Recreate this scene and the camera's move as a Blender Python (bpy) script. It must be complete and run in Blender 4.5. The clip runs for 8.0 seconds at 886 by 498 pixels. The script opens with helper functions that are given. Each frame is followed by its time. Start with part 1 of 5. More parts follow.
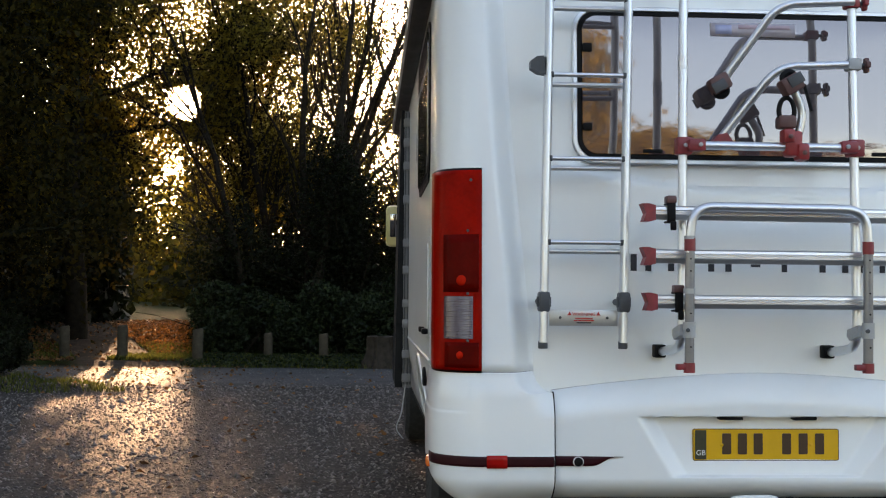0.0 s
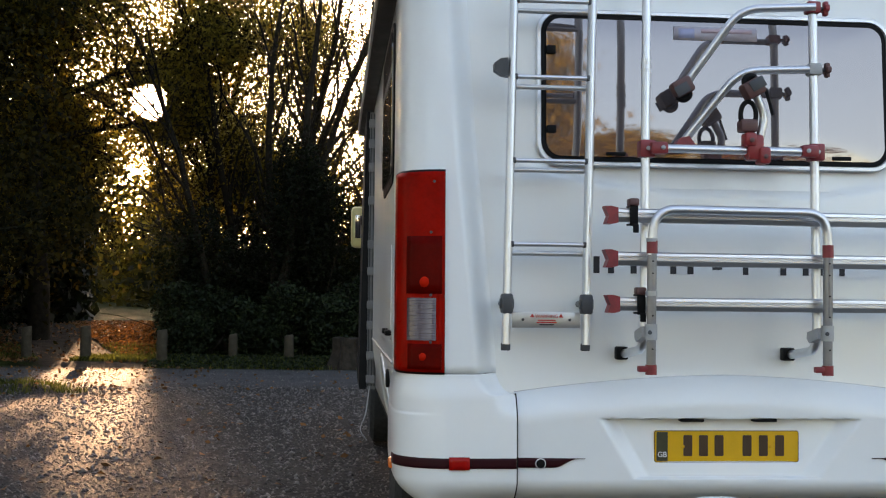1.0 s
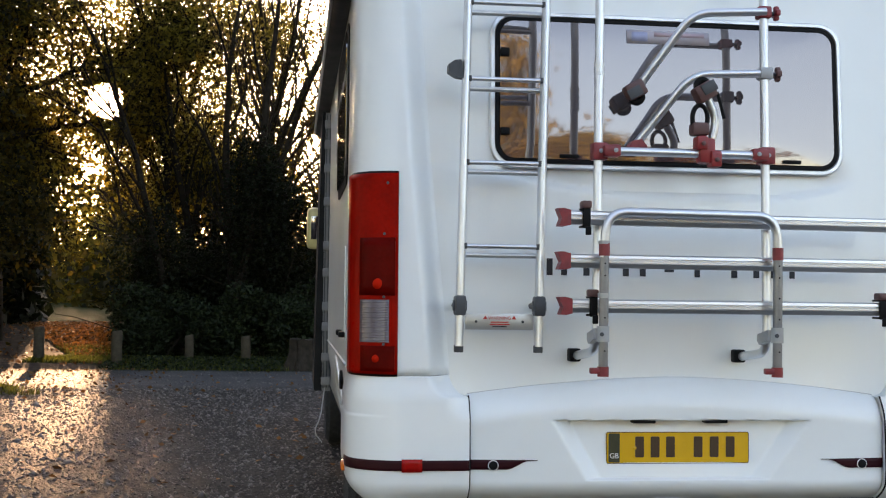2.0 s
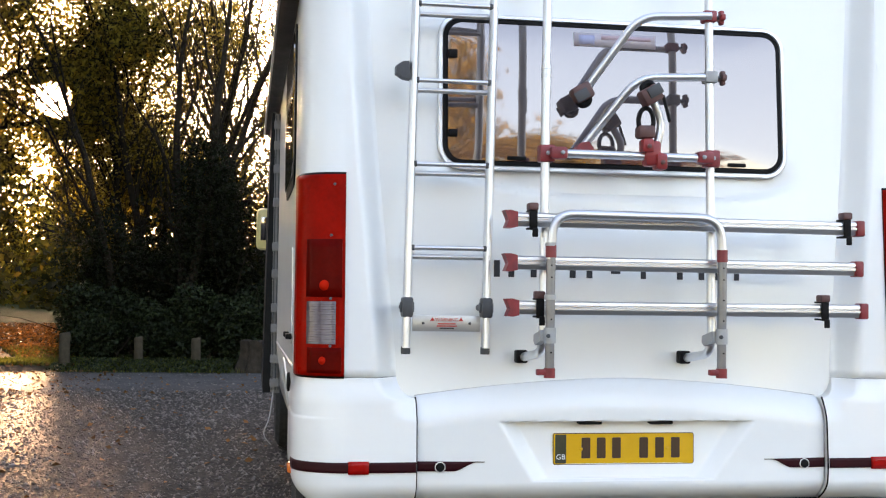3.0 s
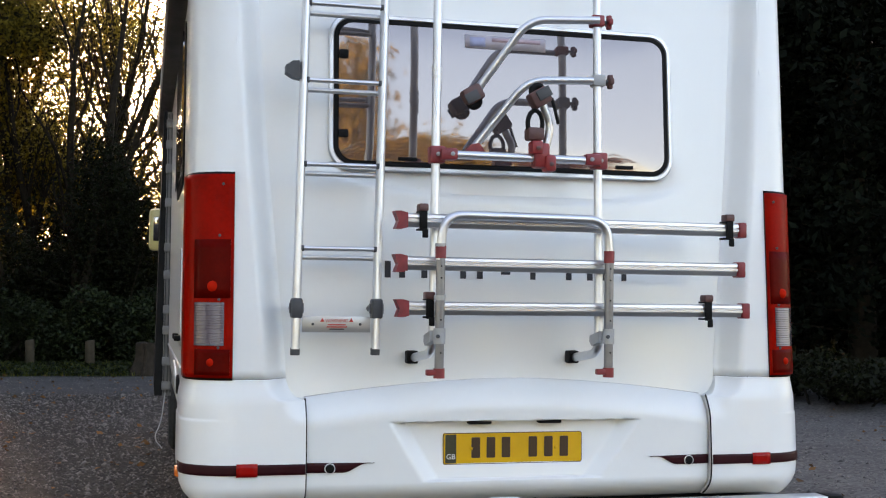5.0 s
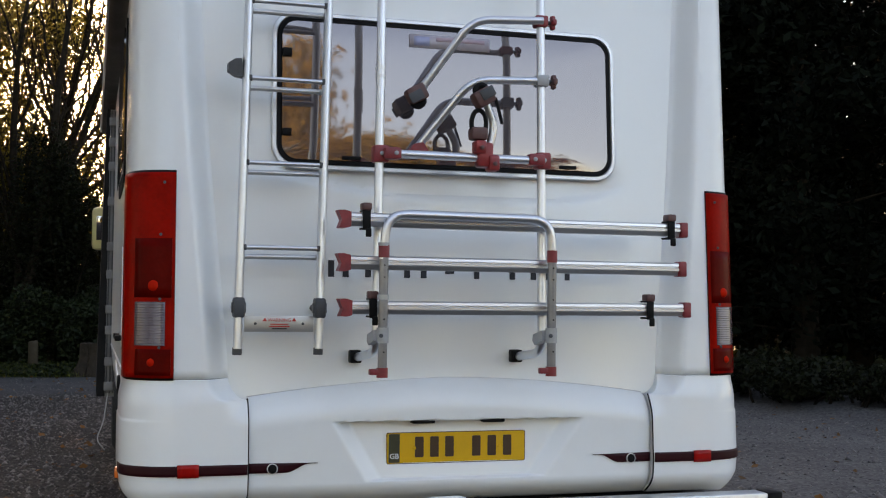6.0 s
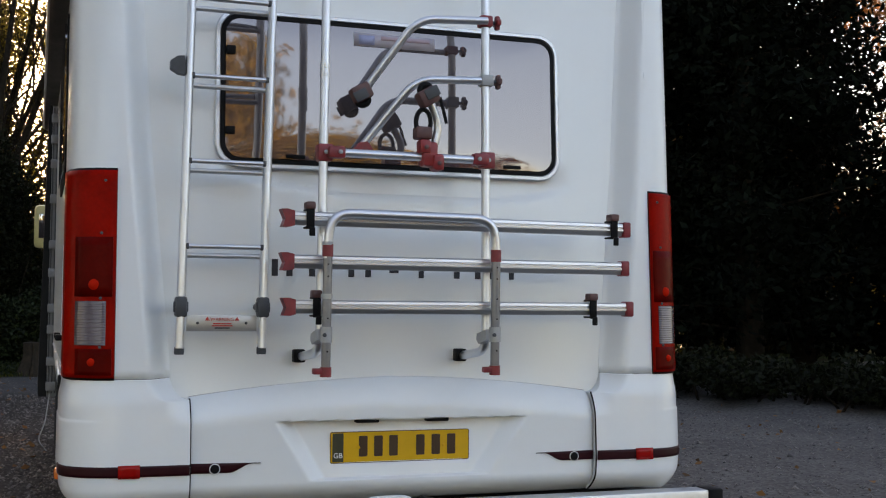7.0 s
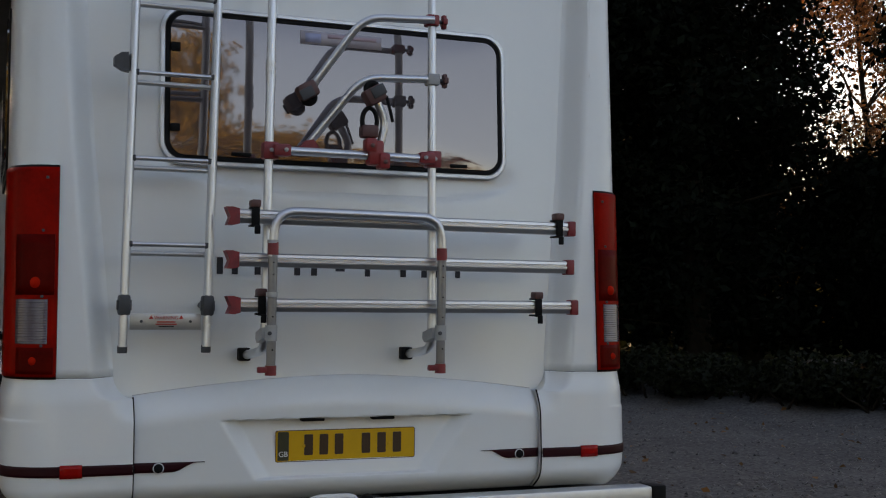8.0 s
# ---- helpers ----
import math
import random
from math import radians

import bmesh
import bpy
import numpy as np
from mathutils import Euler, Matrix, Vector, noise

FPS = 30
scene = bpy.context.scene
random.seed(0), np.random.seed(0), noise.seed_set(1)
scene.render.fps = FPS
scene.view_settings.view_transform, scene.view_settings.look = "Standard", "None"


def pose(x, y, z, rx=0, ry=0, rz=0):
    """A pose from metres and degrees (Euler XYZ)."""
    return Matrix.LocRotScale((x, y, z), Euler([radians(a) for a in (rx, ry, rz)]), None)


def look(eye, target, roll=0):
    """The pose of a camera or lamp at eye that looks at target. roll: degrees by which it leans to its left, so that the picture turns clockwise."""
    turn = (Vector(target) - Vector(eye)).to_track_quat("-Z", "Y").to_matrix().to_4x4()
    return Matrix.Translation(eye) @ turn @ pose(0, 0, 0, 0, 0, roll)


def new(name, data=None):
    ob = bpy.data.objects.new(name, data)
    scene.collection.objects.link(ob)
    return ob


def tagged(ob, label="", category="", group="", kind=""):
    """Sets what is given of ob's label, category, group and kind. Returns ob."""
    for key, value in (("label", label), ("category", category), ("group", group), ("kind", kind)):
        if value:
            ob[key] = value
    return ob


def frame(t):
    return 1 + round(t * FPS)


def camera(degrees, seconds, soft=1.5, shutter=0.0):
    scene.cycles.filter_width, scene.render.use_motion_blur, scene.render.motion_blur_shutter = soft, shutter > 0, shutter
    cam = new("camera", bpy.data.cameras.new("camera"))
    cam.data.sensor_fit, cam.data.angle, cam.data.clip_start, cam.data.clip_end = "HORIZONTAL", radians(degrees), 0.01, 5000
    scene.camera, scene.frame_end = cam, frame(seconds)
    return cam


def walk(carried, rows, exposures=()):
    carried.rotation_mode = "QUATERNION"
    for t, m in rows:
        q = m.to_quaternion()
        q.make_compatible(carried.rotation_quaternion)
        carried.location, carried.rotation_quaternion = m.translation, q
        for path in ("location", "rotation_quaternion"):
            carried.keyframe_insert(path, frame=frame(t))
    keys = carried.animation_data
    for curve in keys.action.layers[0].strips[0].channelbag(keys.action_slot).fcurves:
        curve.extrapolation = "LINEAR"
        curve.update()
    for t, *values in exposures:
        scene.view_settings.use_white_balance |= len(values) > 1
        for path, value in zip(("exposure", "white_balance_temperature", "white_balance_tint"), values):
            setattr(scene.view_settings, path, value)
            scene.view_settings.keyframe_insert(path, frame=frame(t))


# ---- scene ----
cam = camera(40.98, 8.0, 1.15)
PATH = [
    (0, (-1.3874, -4.0929, 1.1570), (-1.2645, -2.0981, 1.2332), 0.444),
    (0.5, (-1.3811, -4.0900, 1.1565), (-1.2320, -2.0970, 1.2341), 0.550),
    (1, (-1.3738, -4.0891, 1.1575), (-1.1956, -2.0987, 1.2367), 0.629),
    (1.5, (-1.3637, -4.0868, 1.1592), (-1.1532, -2.0995, 1.2396), 0.674),
    (3, (-1.3312, -4.0850, 1.1623), (-1.0070, -2.1133, 1.2470), 0.716),
    (3.5, (-1.3202, -4.0872, 1.1629), (-0.9575, -2.1222, 1.2488), 0.680),
    (4, (-1.3097, -4.0923, 1.1625), (-0.9069, -2.1352, 1.2490), 0.632),
    (4.5, (-1.2995, -4.0934, 1.1618), (-0.8560, -2.1451, 1.2494), 0.607),
    (6, (-1.2678, -4.0982, 1.1591), (-0.7016, -2.1821, 1.2484), 0.546),
    (6.5, (-1.2574, -4.1018, 1.1605), (-0.6513, -2.1979, 1.2489), 0.554),
    (7, (-1.2489, -4.1083, 1.1616), (-0.6027, -2.2176, 1.2492), 0.546),
    (7.5, (-1.2402, -4.1181, 1.1618), (-0.5550, -2.2412, 1.2482), 0.533),
    (8, (-1.2315, -4.1241, 1.1602), (-0.5094, -2.2610, 1.2466), 0.566),
]
EXPO = [(t, 2.56 + e, 7350 if t < 2 else 7600, 23 if t < 2 else 27) for t, e in ((0.0, -0.06), (1.5, -0.12), (3.0, 0.6), (4.0, 0.66), (4.7, 0.42), (5.8, -0.18), (6.5, -0.38), (7.3, -0.36), (7.6, -0.42), (8.0, -1.12))]
walk(cam, [(t, look(eye, target, roll)) for t, eye, target, roll in PATH], EXPO)

# ---- sky and sun ----
SUN_EL, SUN_AZ = radians(8.9), radians(8.8)
world = bpy.data.worlds.new("sky")
scene.world = world
world.use_nodes = True
wn, wl = world.node_tree.nodes, world.node_tree.links
sky = wn.new("ShaderNodeTexSky")
sky.sky_type, sky.sun_disc = "NISHITA", False
sky.sun_elevation, sky.sun_rotation = SUN_EL, -SUN_AZ
sky.air_density, sky.dust_density, sky.ozone_density = 1.0, 1.6, 1.0
wn["Background"].inputs["Strength"].default_value = 0.15
wl.new(sky.outputs[0], wn["Background"].inputs[0])
sun = new("sun", bpy.data.lights.new("sun", "SUN"))
sun.data.energy, sun.data.angle, sun.data.color = 2.8, radians(0.6), (1.0, 0.65, 0.36)
to_sun = Vector((-math.sin(SUN_AZ) * math.cos(SUN_EL), math.cos(SUN_AZ) * math.cos(SUN_EL), math.sin(SUN_EL)))
sun.matrix_world = look((0, 0, 30), Vector((0, 0, 30)) - to_sun)


# ---- materials ----
def material(name, color, rough=0.5, metal=0.0, spec=0.5, coat=0.0, vary=0.0, scale=8.0, dark=None, bump=0.0, bump_scale=60.0, ior=1.5):
    """A surface with broad stains (vary, scale) and fine relief (bump, bump_scale per metre)."""
    m = bpy.data.materials.new(name)
    m.use_nodes = True
    n, l = m.node_tree.nodes, m.node_tree.links
    b = n["Principled BSDF"]
    b.inputs["Base Color"].default_value = (*color, 1)
    b.inputs["Roughness"].default_value, b.inputs["Metallic"].default_value = rough, metal
    b.inputs["Specular IOR Level"].default_value, b.inputs["Coat Weight"].default_value = spec, coat
    b.inputs["Coat Roughness"].default_value, b.inputs["IOR"].default_value = 0.06, ior
    tc = n.new("ShaderNodeTexCoord")
    if vary:
        t1, t2 = n.new("ShaderNodeTexNoise"), n.new("ShaderNodeTexNoise")
        t1.inputs["Scale"].default_value, t1.inputs["Detail"].default_value = scale, 6
        t2.inputs["Scale"].default_value, t2.inputs["Detail"].default_value = scale * 9, 4
        add = n.new("ShaderNodeMath")
        add.operation = "MULTIPLY_ADD"
        add.inputs[1].default_value = 0.45
        l.new(tc.outputs["Object"], t1.inputs["Vector"])
        l.new(tc.outputs["Object"], t2.inputs["Vector"])
        l.new(t2.outputs["Fac"], add.inputs[0])
        l.new(t1.outputs["Fac"], add.inputs[2])
        ramp = n.new("ShaderNodeValToRGB")
        ramp.color_ramp.elements[0].position, ramp.color_ramp.elements[1].position = 0.45, 1.0
        d = dark or tuple(c * (1 - vary) for c in color)
        ramp.color_ramp.elements[0].color = (*d, 1)
        ramp.color_ramp.elements[1].color = (*color, 1)
        l.new(add.outputs[0], ramp.inputs[0])
        l.new(ramp.outputs[0], b.inputs["Base Color"])
        mr = n.new("ShaderNodeMapRange")
        mr.inputs["From Min"].default_value, mr.inputs["From Max"].default_value = 0.4, 1.0
        mr.inputs["To Min"].default_value, mr.inputs["To Max"].default_value = min(1, rough * (1 + vary)), rough * (1 - 0.4 * vary)
        l.new(add.outputs[0], mr.inputs["Value"])
        l.new(mr.outputs[0], b.inputs["Roughness"])
    if bump:
        t3, bp = n.new("ShaderNodeTexNoise"), n.new("ShaderNodeBump")
        t3.inputs["Scale"].default_value, t3.inputs["Detail"].default_value = bump_scale, 5
        bp.inputs["Strength"].default_value, bp.inputs["Distance"].default_value = bump, 0.01
        l.new(tc.outputs["Object"], t3.inputs["Vector"])
        l.new(t3.outputs["Fac"], bp.inputs["Height"])
        l.new(bp.outputs[0], b.inputs["Normal"])
    return m


def leaf_material(name, c0, c1, through_light=0.45, rough=0.55, spec=0.3):
    """Leaves whose colour goes from c0 to c1 from one leaf to the next, and that let light through."""
    m = bpy.data.materials.new(name)
    m.use_nodes = True
    n, l = m.node_tree.nodes, m.node_tree.links
    b, out = n["Principled BSDF"], n["Material Output"]
    g, ramp = n.new("ShaderNodeNewGeometry"), n.new("ShaderNodeValToRGB")
    ramp.color_ramp.elements[0].color, ramp.color_ramp.elements[1].color = (*c0, 1), (*c1, 1)
    l.new(g.outputs["Random Per Island"], ramp.inputs[0])
    l.new(ramp.outputs[0], b.inputs["Base Color"])
    b.inputs["Roughness"].default_value, b.inputs["Specular IOR Level"].default_value = rough, spec
    tr, mix = n.new("ShaderNodeBsdfTranslucent"), n.new("ShaderNodeMixShader")
    l.new(ramp.outputs[0], tr.inputs["Color"])
    mix.inputs[0].default_value = through_light
    l.new(b.outputs[0], mix.inputs[1])
    l.new(tr.outputs[0], mix.inputs[2])
    l.new(mix.outputs[0], out.inputs["Surface"])
    return m


GELCOAT = material("gelcoat", (0.80, 0.82, 0.82), 0.30, coat=0.35, vary=0.035, scale=1.6)
GELCOAT_SIDE = material("side_gelcoat", (0.80, 0.79, 0.76), 0.28, coat=0.4, vary=0.10, scale=1.2)
PANEL = material("panel_gelcoat", (0.79, 0.81, 0.80), 0.26, coat=0.5, vary=0.018, scale=1.1)
BLACK = material("black_rubber", (0.005, 0.005, 0.0055), 0.55, spec=0.15, vary=0.3, scale=30)
DARK = material("dark_underbody", (0.02, 0.02, 0.02), 0.8, vary=0.4, scale=12)
GREY = material("grey_plastic", (0.070, 0.074, 0.080), 0.45, spec=0.3, vary=0.2, scale=40, bump=0.1, bump_scale=400)
LIGHT_GREY = material("light_grey_plastic", (0.38, 0.39, 0.40), 0.45, vary=0.15, scale=40)
ALU = material("anodised_aluminium", (0.68, 0.69, 0.71), 0.36, metal=0.95, vary=0.06, scale=14)
ALU_SATIN = material("satin_aluminium", (0.66, 0.67, 0.68), 0.38, metal=0.85, vary=0.12, scale=20)
PLATE_METAL = material("pale_plate_metal", (0.50, 0.50, 0.49), 0.38, metal=0.75, vary=0.1, scale=20)
DOOR_TRIM = material("dark_door_trim", (0.012, 0.012, 0.013), 0.6, spec=0.2, vary=0.3, scale=10)
AWNING = material("awning_casing", (0.075, 0.068, 0.062), 0.45, vary=0.25, scale=6)
HINGE = material("hinge_plastic", (0.20, 0.20, 0.205), 0.5, vary=0.2, scale=30)
STEEL = material("polished_tube", (0.24, 0.25, 0.28), 0.34, metal=0.9, vary=0.2, scale=30)
RED_PLASTIC = material("red_plastic", (0.29, 0.026, 0.032), 0.42, vary=0.35, scale=35, dark=(0.17, 0.02, 0.024))
RED_BRIGHT = material("bright_red_plastic", (0.32, 0.022, 0.024), 0.4, vary=0.3, scale=35)
BROWN_PLASTIC = material("faded_red_grey_plastic", (0.13, 0.055, 0.05), 0.5, vary=0.35, scale=35)
LENS_RED = material("red_lamp_lens", (0.36, 0.006, 0.0015), 0.3, spec=0.03, vary=0.35, scale=9, dark=(0.20, 0.004, 0.0012))
LENS_DARK = material("deep_red_lamp_lens", (0.13, 0.003, 0.0012), 0.3, spec=0.03, vary=0.4, scale=12)
LENS_BULB = material("red_glow_paint", (0.50, 0.014, 0.003), 0.4, spec=0.03)
LENS_CLEAR = material("clear_ribbed_lens", (0.15, 0.115, 0.125), 0.14, coat=0.4, vary=0.2, scale=30)
MAROON = material("maroon_vinyl", (0.032, 0.003, 0.006), 0.4, spec=0.15, vary=0.25, scale=20)
RED_REFLECTOR = material("red_reflector", (0.34, 0.006, 0.004), 0.2, spec=0.1, coat=0.25)
AMBER = material("amber_lens", (0.75, 0.16, 0.02), 0.15, coat=1.0)
YELLOW = material("yellow_plate", (0.72, 0.40, 0.012), 0.25, coat=0.6, vary=0.10, scale=10)
PLATE_INK = material("dark_brown_ink", (0.055, 0.028, 0.012), 0.4)
PLATE_BAND = material("dark_olive_band", (0.045, 0.045, 0.02), 0.4, vary=0.3, scale=40)
PANE = material("tinted_acrylic", (0.070, 0.060, 0.064), 0.035, ior=2.5, bump=0.012, bump_scale=2.2)
PANE.node_tree.nodes["Principled BSDF"].inputs["Specular Tint"].default_value = (1.0, 0.90, 0.88, 1)
SIDE_PANE = material("side_acrylic", (0.03, 0.022, 0.02), 0.03, ior=2.4, bump=0.03, bump_scale=3)
WHITE_INK = material("white_print", (0.75, 0.75, 0.74), 0.5)
RED_INK = material("red_print", (0.5, 0.03, 0.02), 0.5)
BLACK_INK = material("black_print", (0.02, 0.02, 0.025), 0.4)
STICKER = material("pale_sticker", (0.46, 0.41, 0.45), 0.4, vary=0.15, scale=30)
STICKER_BLUE = material("blue_sticker", (0.32, 0.34, 0.50), 0.4)
STICKER_RED = material("faded_red_sticker", (0.48, 0.35, 0.38), 0.4)
CREAM = material("cream_housing", (0.62, 0.54, 0.24), 0.4, vary=0.15, scale=20)
MIRROR = material("mirror_glass", (0.40, 0.40, 0.42), 0.02, metal=1.0)
TYRE = material("tyre_rubber", (0.02, 0.02, 0.02), 0.8, vary=0.3, scale=30, bump=0.3, bump_scale=90)
GLASS_DARK = material("cab_glass", (0.015, 0.018, 0.02), 0.03, ior=1.6)
BARK = material("grey_bark", (0.024, 0.018, 0.011), 0.9, spec=0.1, vary=0.55, scale=9, bump=0.8, bump_scale=28)
BARK_IVY = material("mossy_bark", (0.028, 0.028, 0.012), 0.9, spec=0.1, vary=0.5, scale=7, bump=0.8, bump_scale=24)
POST_WOOD = material("weathered_post_wood", (0.070, 0.056, 0.036), 0.85, spec=0.2, vary=0.5, scale=12, bump=0.5, bump_scale=50)
STUMP_WOOD = material("stump_wood", (0.040, 0.030, 0.020), 0.9, spec=0.2, vary=0.6, scale=14, bump=0.9, bump_scale=22)
# leaf colour darkened to include the shade under trees and in thickets
LEAF_DARK = leaf_material("shaded_evergreen_leaf", (0.004, 0.006, 0.002), (0.013, 0.017, 0.005), 0.30, 0.6, 0.15)
LEAF_OAK = leaf_material("turning_leaf", (0.008, 0.009, 0.002), (0.062, 0.048, 0.008), 0.65, 0.6, 0.15)
LEAF_GOLD = leaf_material("autumn_leaf", (0.24, 0.18, 0.03), (0.42, 0.36, 0.09), 0.5)
LEAF_AMBER = leaf_material("amber_leaf", (0.020, 0.018, 0.003), (0.26, 0.20, 0.026), 0.72, 0.6, 0.15)
LEAF_ORANGE = leaf_material("orange_leaf", (0.06, 0.026, 0.010), (0.26, 0.115, 0.030), 0.5)
LEAF_IVY = leaf_material("ivy_leaf", (0.006, 0.011, 0.005), (0.028, 0.040, 0.014), 0.2, 0.5, 0.15)
# near-black colour, with the deep shade among the sprays put into it
LEAF_CONIFER = leaf_material("shaded_conifer_spray", (0.003, 0.0045, 0.003), (0.007, 0.010, 0.0055), 0.10, 0.9, 0.05)
LITTER = leaf_material("fallen_leaf", (0.06, 0.032, 0.014), (0.26, 0.12, 0.035), 0.25, 0.7)
GRASS = leaf_material("grass_blade", (0.030, 0.042, 0.008), (0.13, 0.14, 0.025), 0.55, 0.5)


def stone_material():
    m = bpy.data.materials.new("gravel_stone")
    m.use_nodes = True
    n, l = m.node_tree.nodes, m.node_tree.links
    b = n["Principled BSDF"]
    g, ramp = n.new("ShaderNodeNewGeometry"), n.new("ShaderNodeValToRGB")
    ramp.color_ramp.elements[0].color, ramp.color_ramp.elements[1].color = (0.004, 0.0036, 0.0033, 1), (0.16, 0.14, 0.125, 1)
    l.new(g.outputs["Random Per Island"], ramp.inputs[0])
    l.new(ramp.outputs[0], b.inputs["Base Color"])
    b.inputs["Roughness"].default_value = 0.38
    return m


def ground_material():
    """Gravel in front, a strip of worn tarmac, then earth and turf past the posts."""
    m = bpy.data.materials.new("car_park_ground")
    m.use_nodes = True
    n, l = m.node_tree.nodes, m.node_tree.links
    b = n["Principled BSDF"]
    tc, sep = n.new("ShaderNodeTexCoord"), n.new("ShaderNodeSeparateXYZ")
    l.new(tc.outputs["Object"], sep.inputs[0])

    def noise_tex(scale, detail=6.0):
        t = n.new("ShaderNodeTexNoise")
        t.inputs["Scale"].default_value, t.inputs["Detail"].default_value = scale, detail
        l.new(tc.outputs["Object"], t.inputs["Vector"])
        return t.outputs["Fac"]

    def ramp(fac, p0, c0, p1, c1):
        r = n.new("ShaderNodeValToRGB")
        r.color_ramp.elements[0].position, r.color_ramp.elements[1].position = p0, p1
        r.color_ramp.elements[0].color, r.color_ramp.elements[1].color = (*c0, 1), (*c1, 1)
        l.new(fac, r.inputs[0])
        return r.outputs[0]

    def mix(fac, a, c):
        x = n.new("ShaderNodeMix")
        x.data_type = "RGBA"
        l.new(fac, x.inputs[0])
        l.new(a, x.inputs[6])
        l.new(c, x.inputs[7])
        return x.outputs[2]

    def edge(value, start, end, wobble=0.8):
        a = n.new("ShaderNodeMath")
        a.operation = "MULTIPLY_ADD"
        a.inputs[1].default_value = wobble
        l.new(noise_tex(0.9), a.inputs[0])
        l.new(value, a.inputs[2])
        r = n.new("ShaderNodeMapRange")
        r.inputs["From Min"].default_value, r.inputs["From Max"].default_value = start, end
        l.new(a.outputs[0], r.inputs["Value"])
        return r.outputs[0]

    vor = n.new("ShaderNodeTexVoronoi")
    vor.inputs["Scale"].default_value = 42
    l.new(tc.outputs["Object"], vor.inputs["Vector"])
    # nearside gravel colours are kept dark, tree shade included in them
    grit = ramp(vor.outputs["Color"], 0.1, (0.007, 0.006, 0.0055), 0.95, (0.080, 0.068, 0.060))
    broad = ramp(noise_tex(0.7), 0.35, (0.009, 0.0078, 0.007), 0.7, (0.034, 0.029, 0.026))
    half = n.new("ShaderNodeValue")
    half.outputs[0].default_value = 0.5
    gravel = mix(half.outputs[0], grit, broad)
    # greyer gravel on the offside, painted paler for the brighter light there
    offside_lit_grit = ramp(vor.outputs["Color"], 0.1, (0.035, 0.033, 0.031), 0.95, (0.20, 0.19, 0.18))
    offside_lit_broad = ramp(noise_tex(1.1), 0.35, (0.070, 0.066, 0.062), 0.7, (0.13, 0.123, 0.116))
    gravel = mix(edge(sep.outputs["X"], 0.2, 2.2), gravel, mix(half.outputs[0], offside_lit_grit, offside_lit_broad))
    tarmac = ramp(noise_tex(2.2), 0.3, (0.050, 0.049, 0.048), 0.75, (0.085, 0.083, 0.081))
    turf = ramp(noise_tex(3.0), 0.35, (0.014, 0.011, 0.004), 0.65, (0.022, 0.034, 0.007))
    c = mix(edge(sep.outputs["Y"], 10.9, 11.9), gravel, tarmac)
    c = mix(edge(sep.outputs["Y"], 14.4, 15.0, 0.5), c, turf)
    # the trodden path that leads off between the bollards
    way = n.new("ShaderNodeMath")
    way.operation = "MULTIPLY_ADD"
    way.inputs[1].default_value = 0.33
    l.new(sep.outputs["Y"], way.inputs[0])
    l.new(sep.outputs["X"], way.inputs[2])
    off = n.new("ShaderNodeMath")
    off.operation = "ADD"
    off.inputs[1].default_value = 0.25
    l.new(way.outputs[0], off.inputs[0])
    away = n.new("ShaderNodeMath")
    away.operation = "ABSOLUTE"
    l.new(off.outputs[0], away.inputs[0])
    earth = ramp(noise_tex(5.0), 0.3, (0.026, 0.021, 0.017), 0.75, (0.070, 0.057, 0.046))
    trodden = n.new("ShaderNodeMath")
    trodden.operation = "MULTIPLY"
    l.new(edge(away.outputs[0], 1.35, 0.95, 0.6), trodden.inputs[0])
    l.new(edge(sep.outputs["Y"], 12.6, 14.2), trodden.inputs[1])
    c = mix(trodden.outputs[0], c, earth)
    l.new(c, b.inputs["Base Color"])
    rmap = n.new("ShaderNodeMapRange")
    rmap.inputs["To Min"].default_value, rmap.inputs["To Max"].default_value = 0.76, 0.97
    l.new(edge(sep.outputs["Y"], 14.4, 15.0, 0.5), rmap.inputs["Value"])
    l.new(rmap.outputs[0], b.inputs["Roughness"])
    smap = n.new("ShaderNodeMapRange")
    smap.inputs["To Min"].default_value, smap.inputs["To Max"].default_value = 0.08, 0.03
    l.new(edge(sep.outputs["Y"], 14.4, 15.0, 0.5), smap.inputs["Value"])
    l.new(smap.outputs[0], b.inputs["Specular IOR Level"])
    bp = n.new("ShaderNodeBump")
    bp.inputs["Strength"].default_value, bp.inputs["Distance"].default_value = 0.6, 0.02
    l.new(vor.outputs["Distance"], bp.inputs["Height"])
    bp2 = n.new("ShaderNodeBump")
    bp2.inputs["Strength"].default_value, bp2.inputs["Distance"].default_value = 0.35, 0.03
    l.new(noise_tex(14), bp2.inputs["Height"])
    l.new(bp.outputs[0], bp2.inputs["Normal"])
    l.new(bp2.outputs[0], b.inputs["Normal"])
    return m


STONE, GROUND = stone_material(), ground_material()


# ---- builders ----
def link_mesh(name, verts, faces, mat, parent=None, label="", smooth=40):
    me = bpy.data.meshes.new(name)
    me.from_pydata([tuple(v) for v in verts], [], [tuple(f) for f in faces])
    me.materials.append(mat)
    if smooth:
        me.polygons.foreach_set("use_smooth", [True] * len(me.polygons))
        me.set_sharp_from_angle(angle=radians(smooth))
    me.update()
    ob = new(name, me)
    if parent:
        ob.parent = parent
    if label:
        ob["label"] = label
    return ob


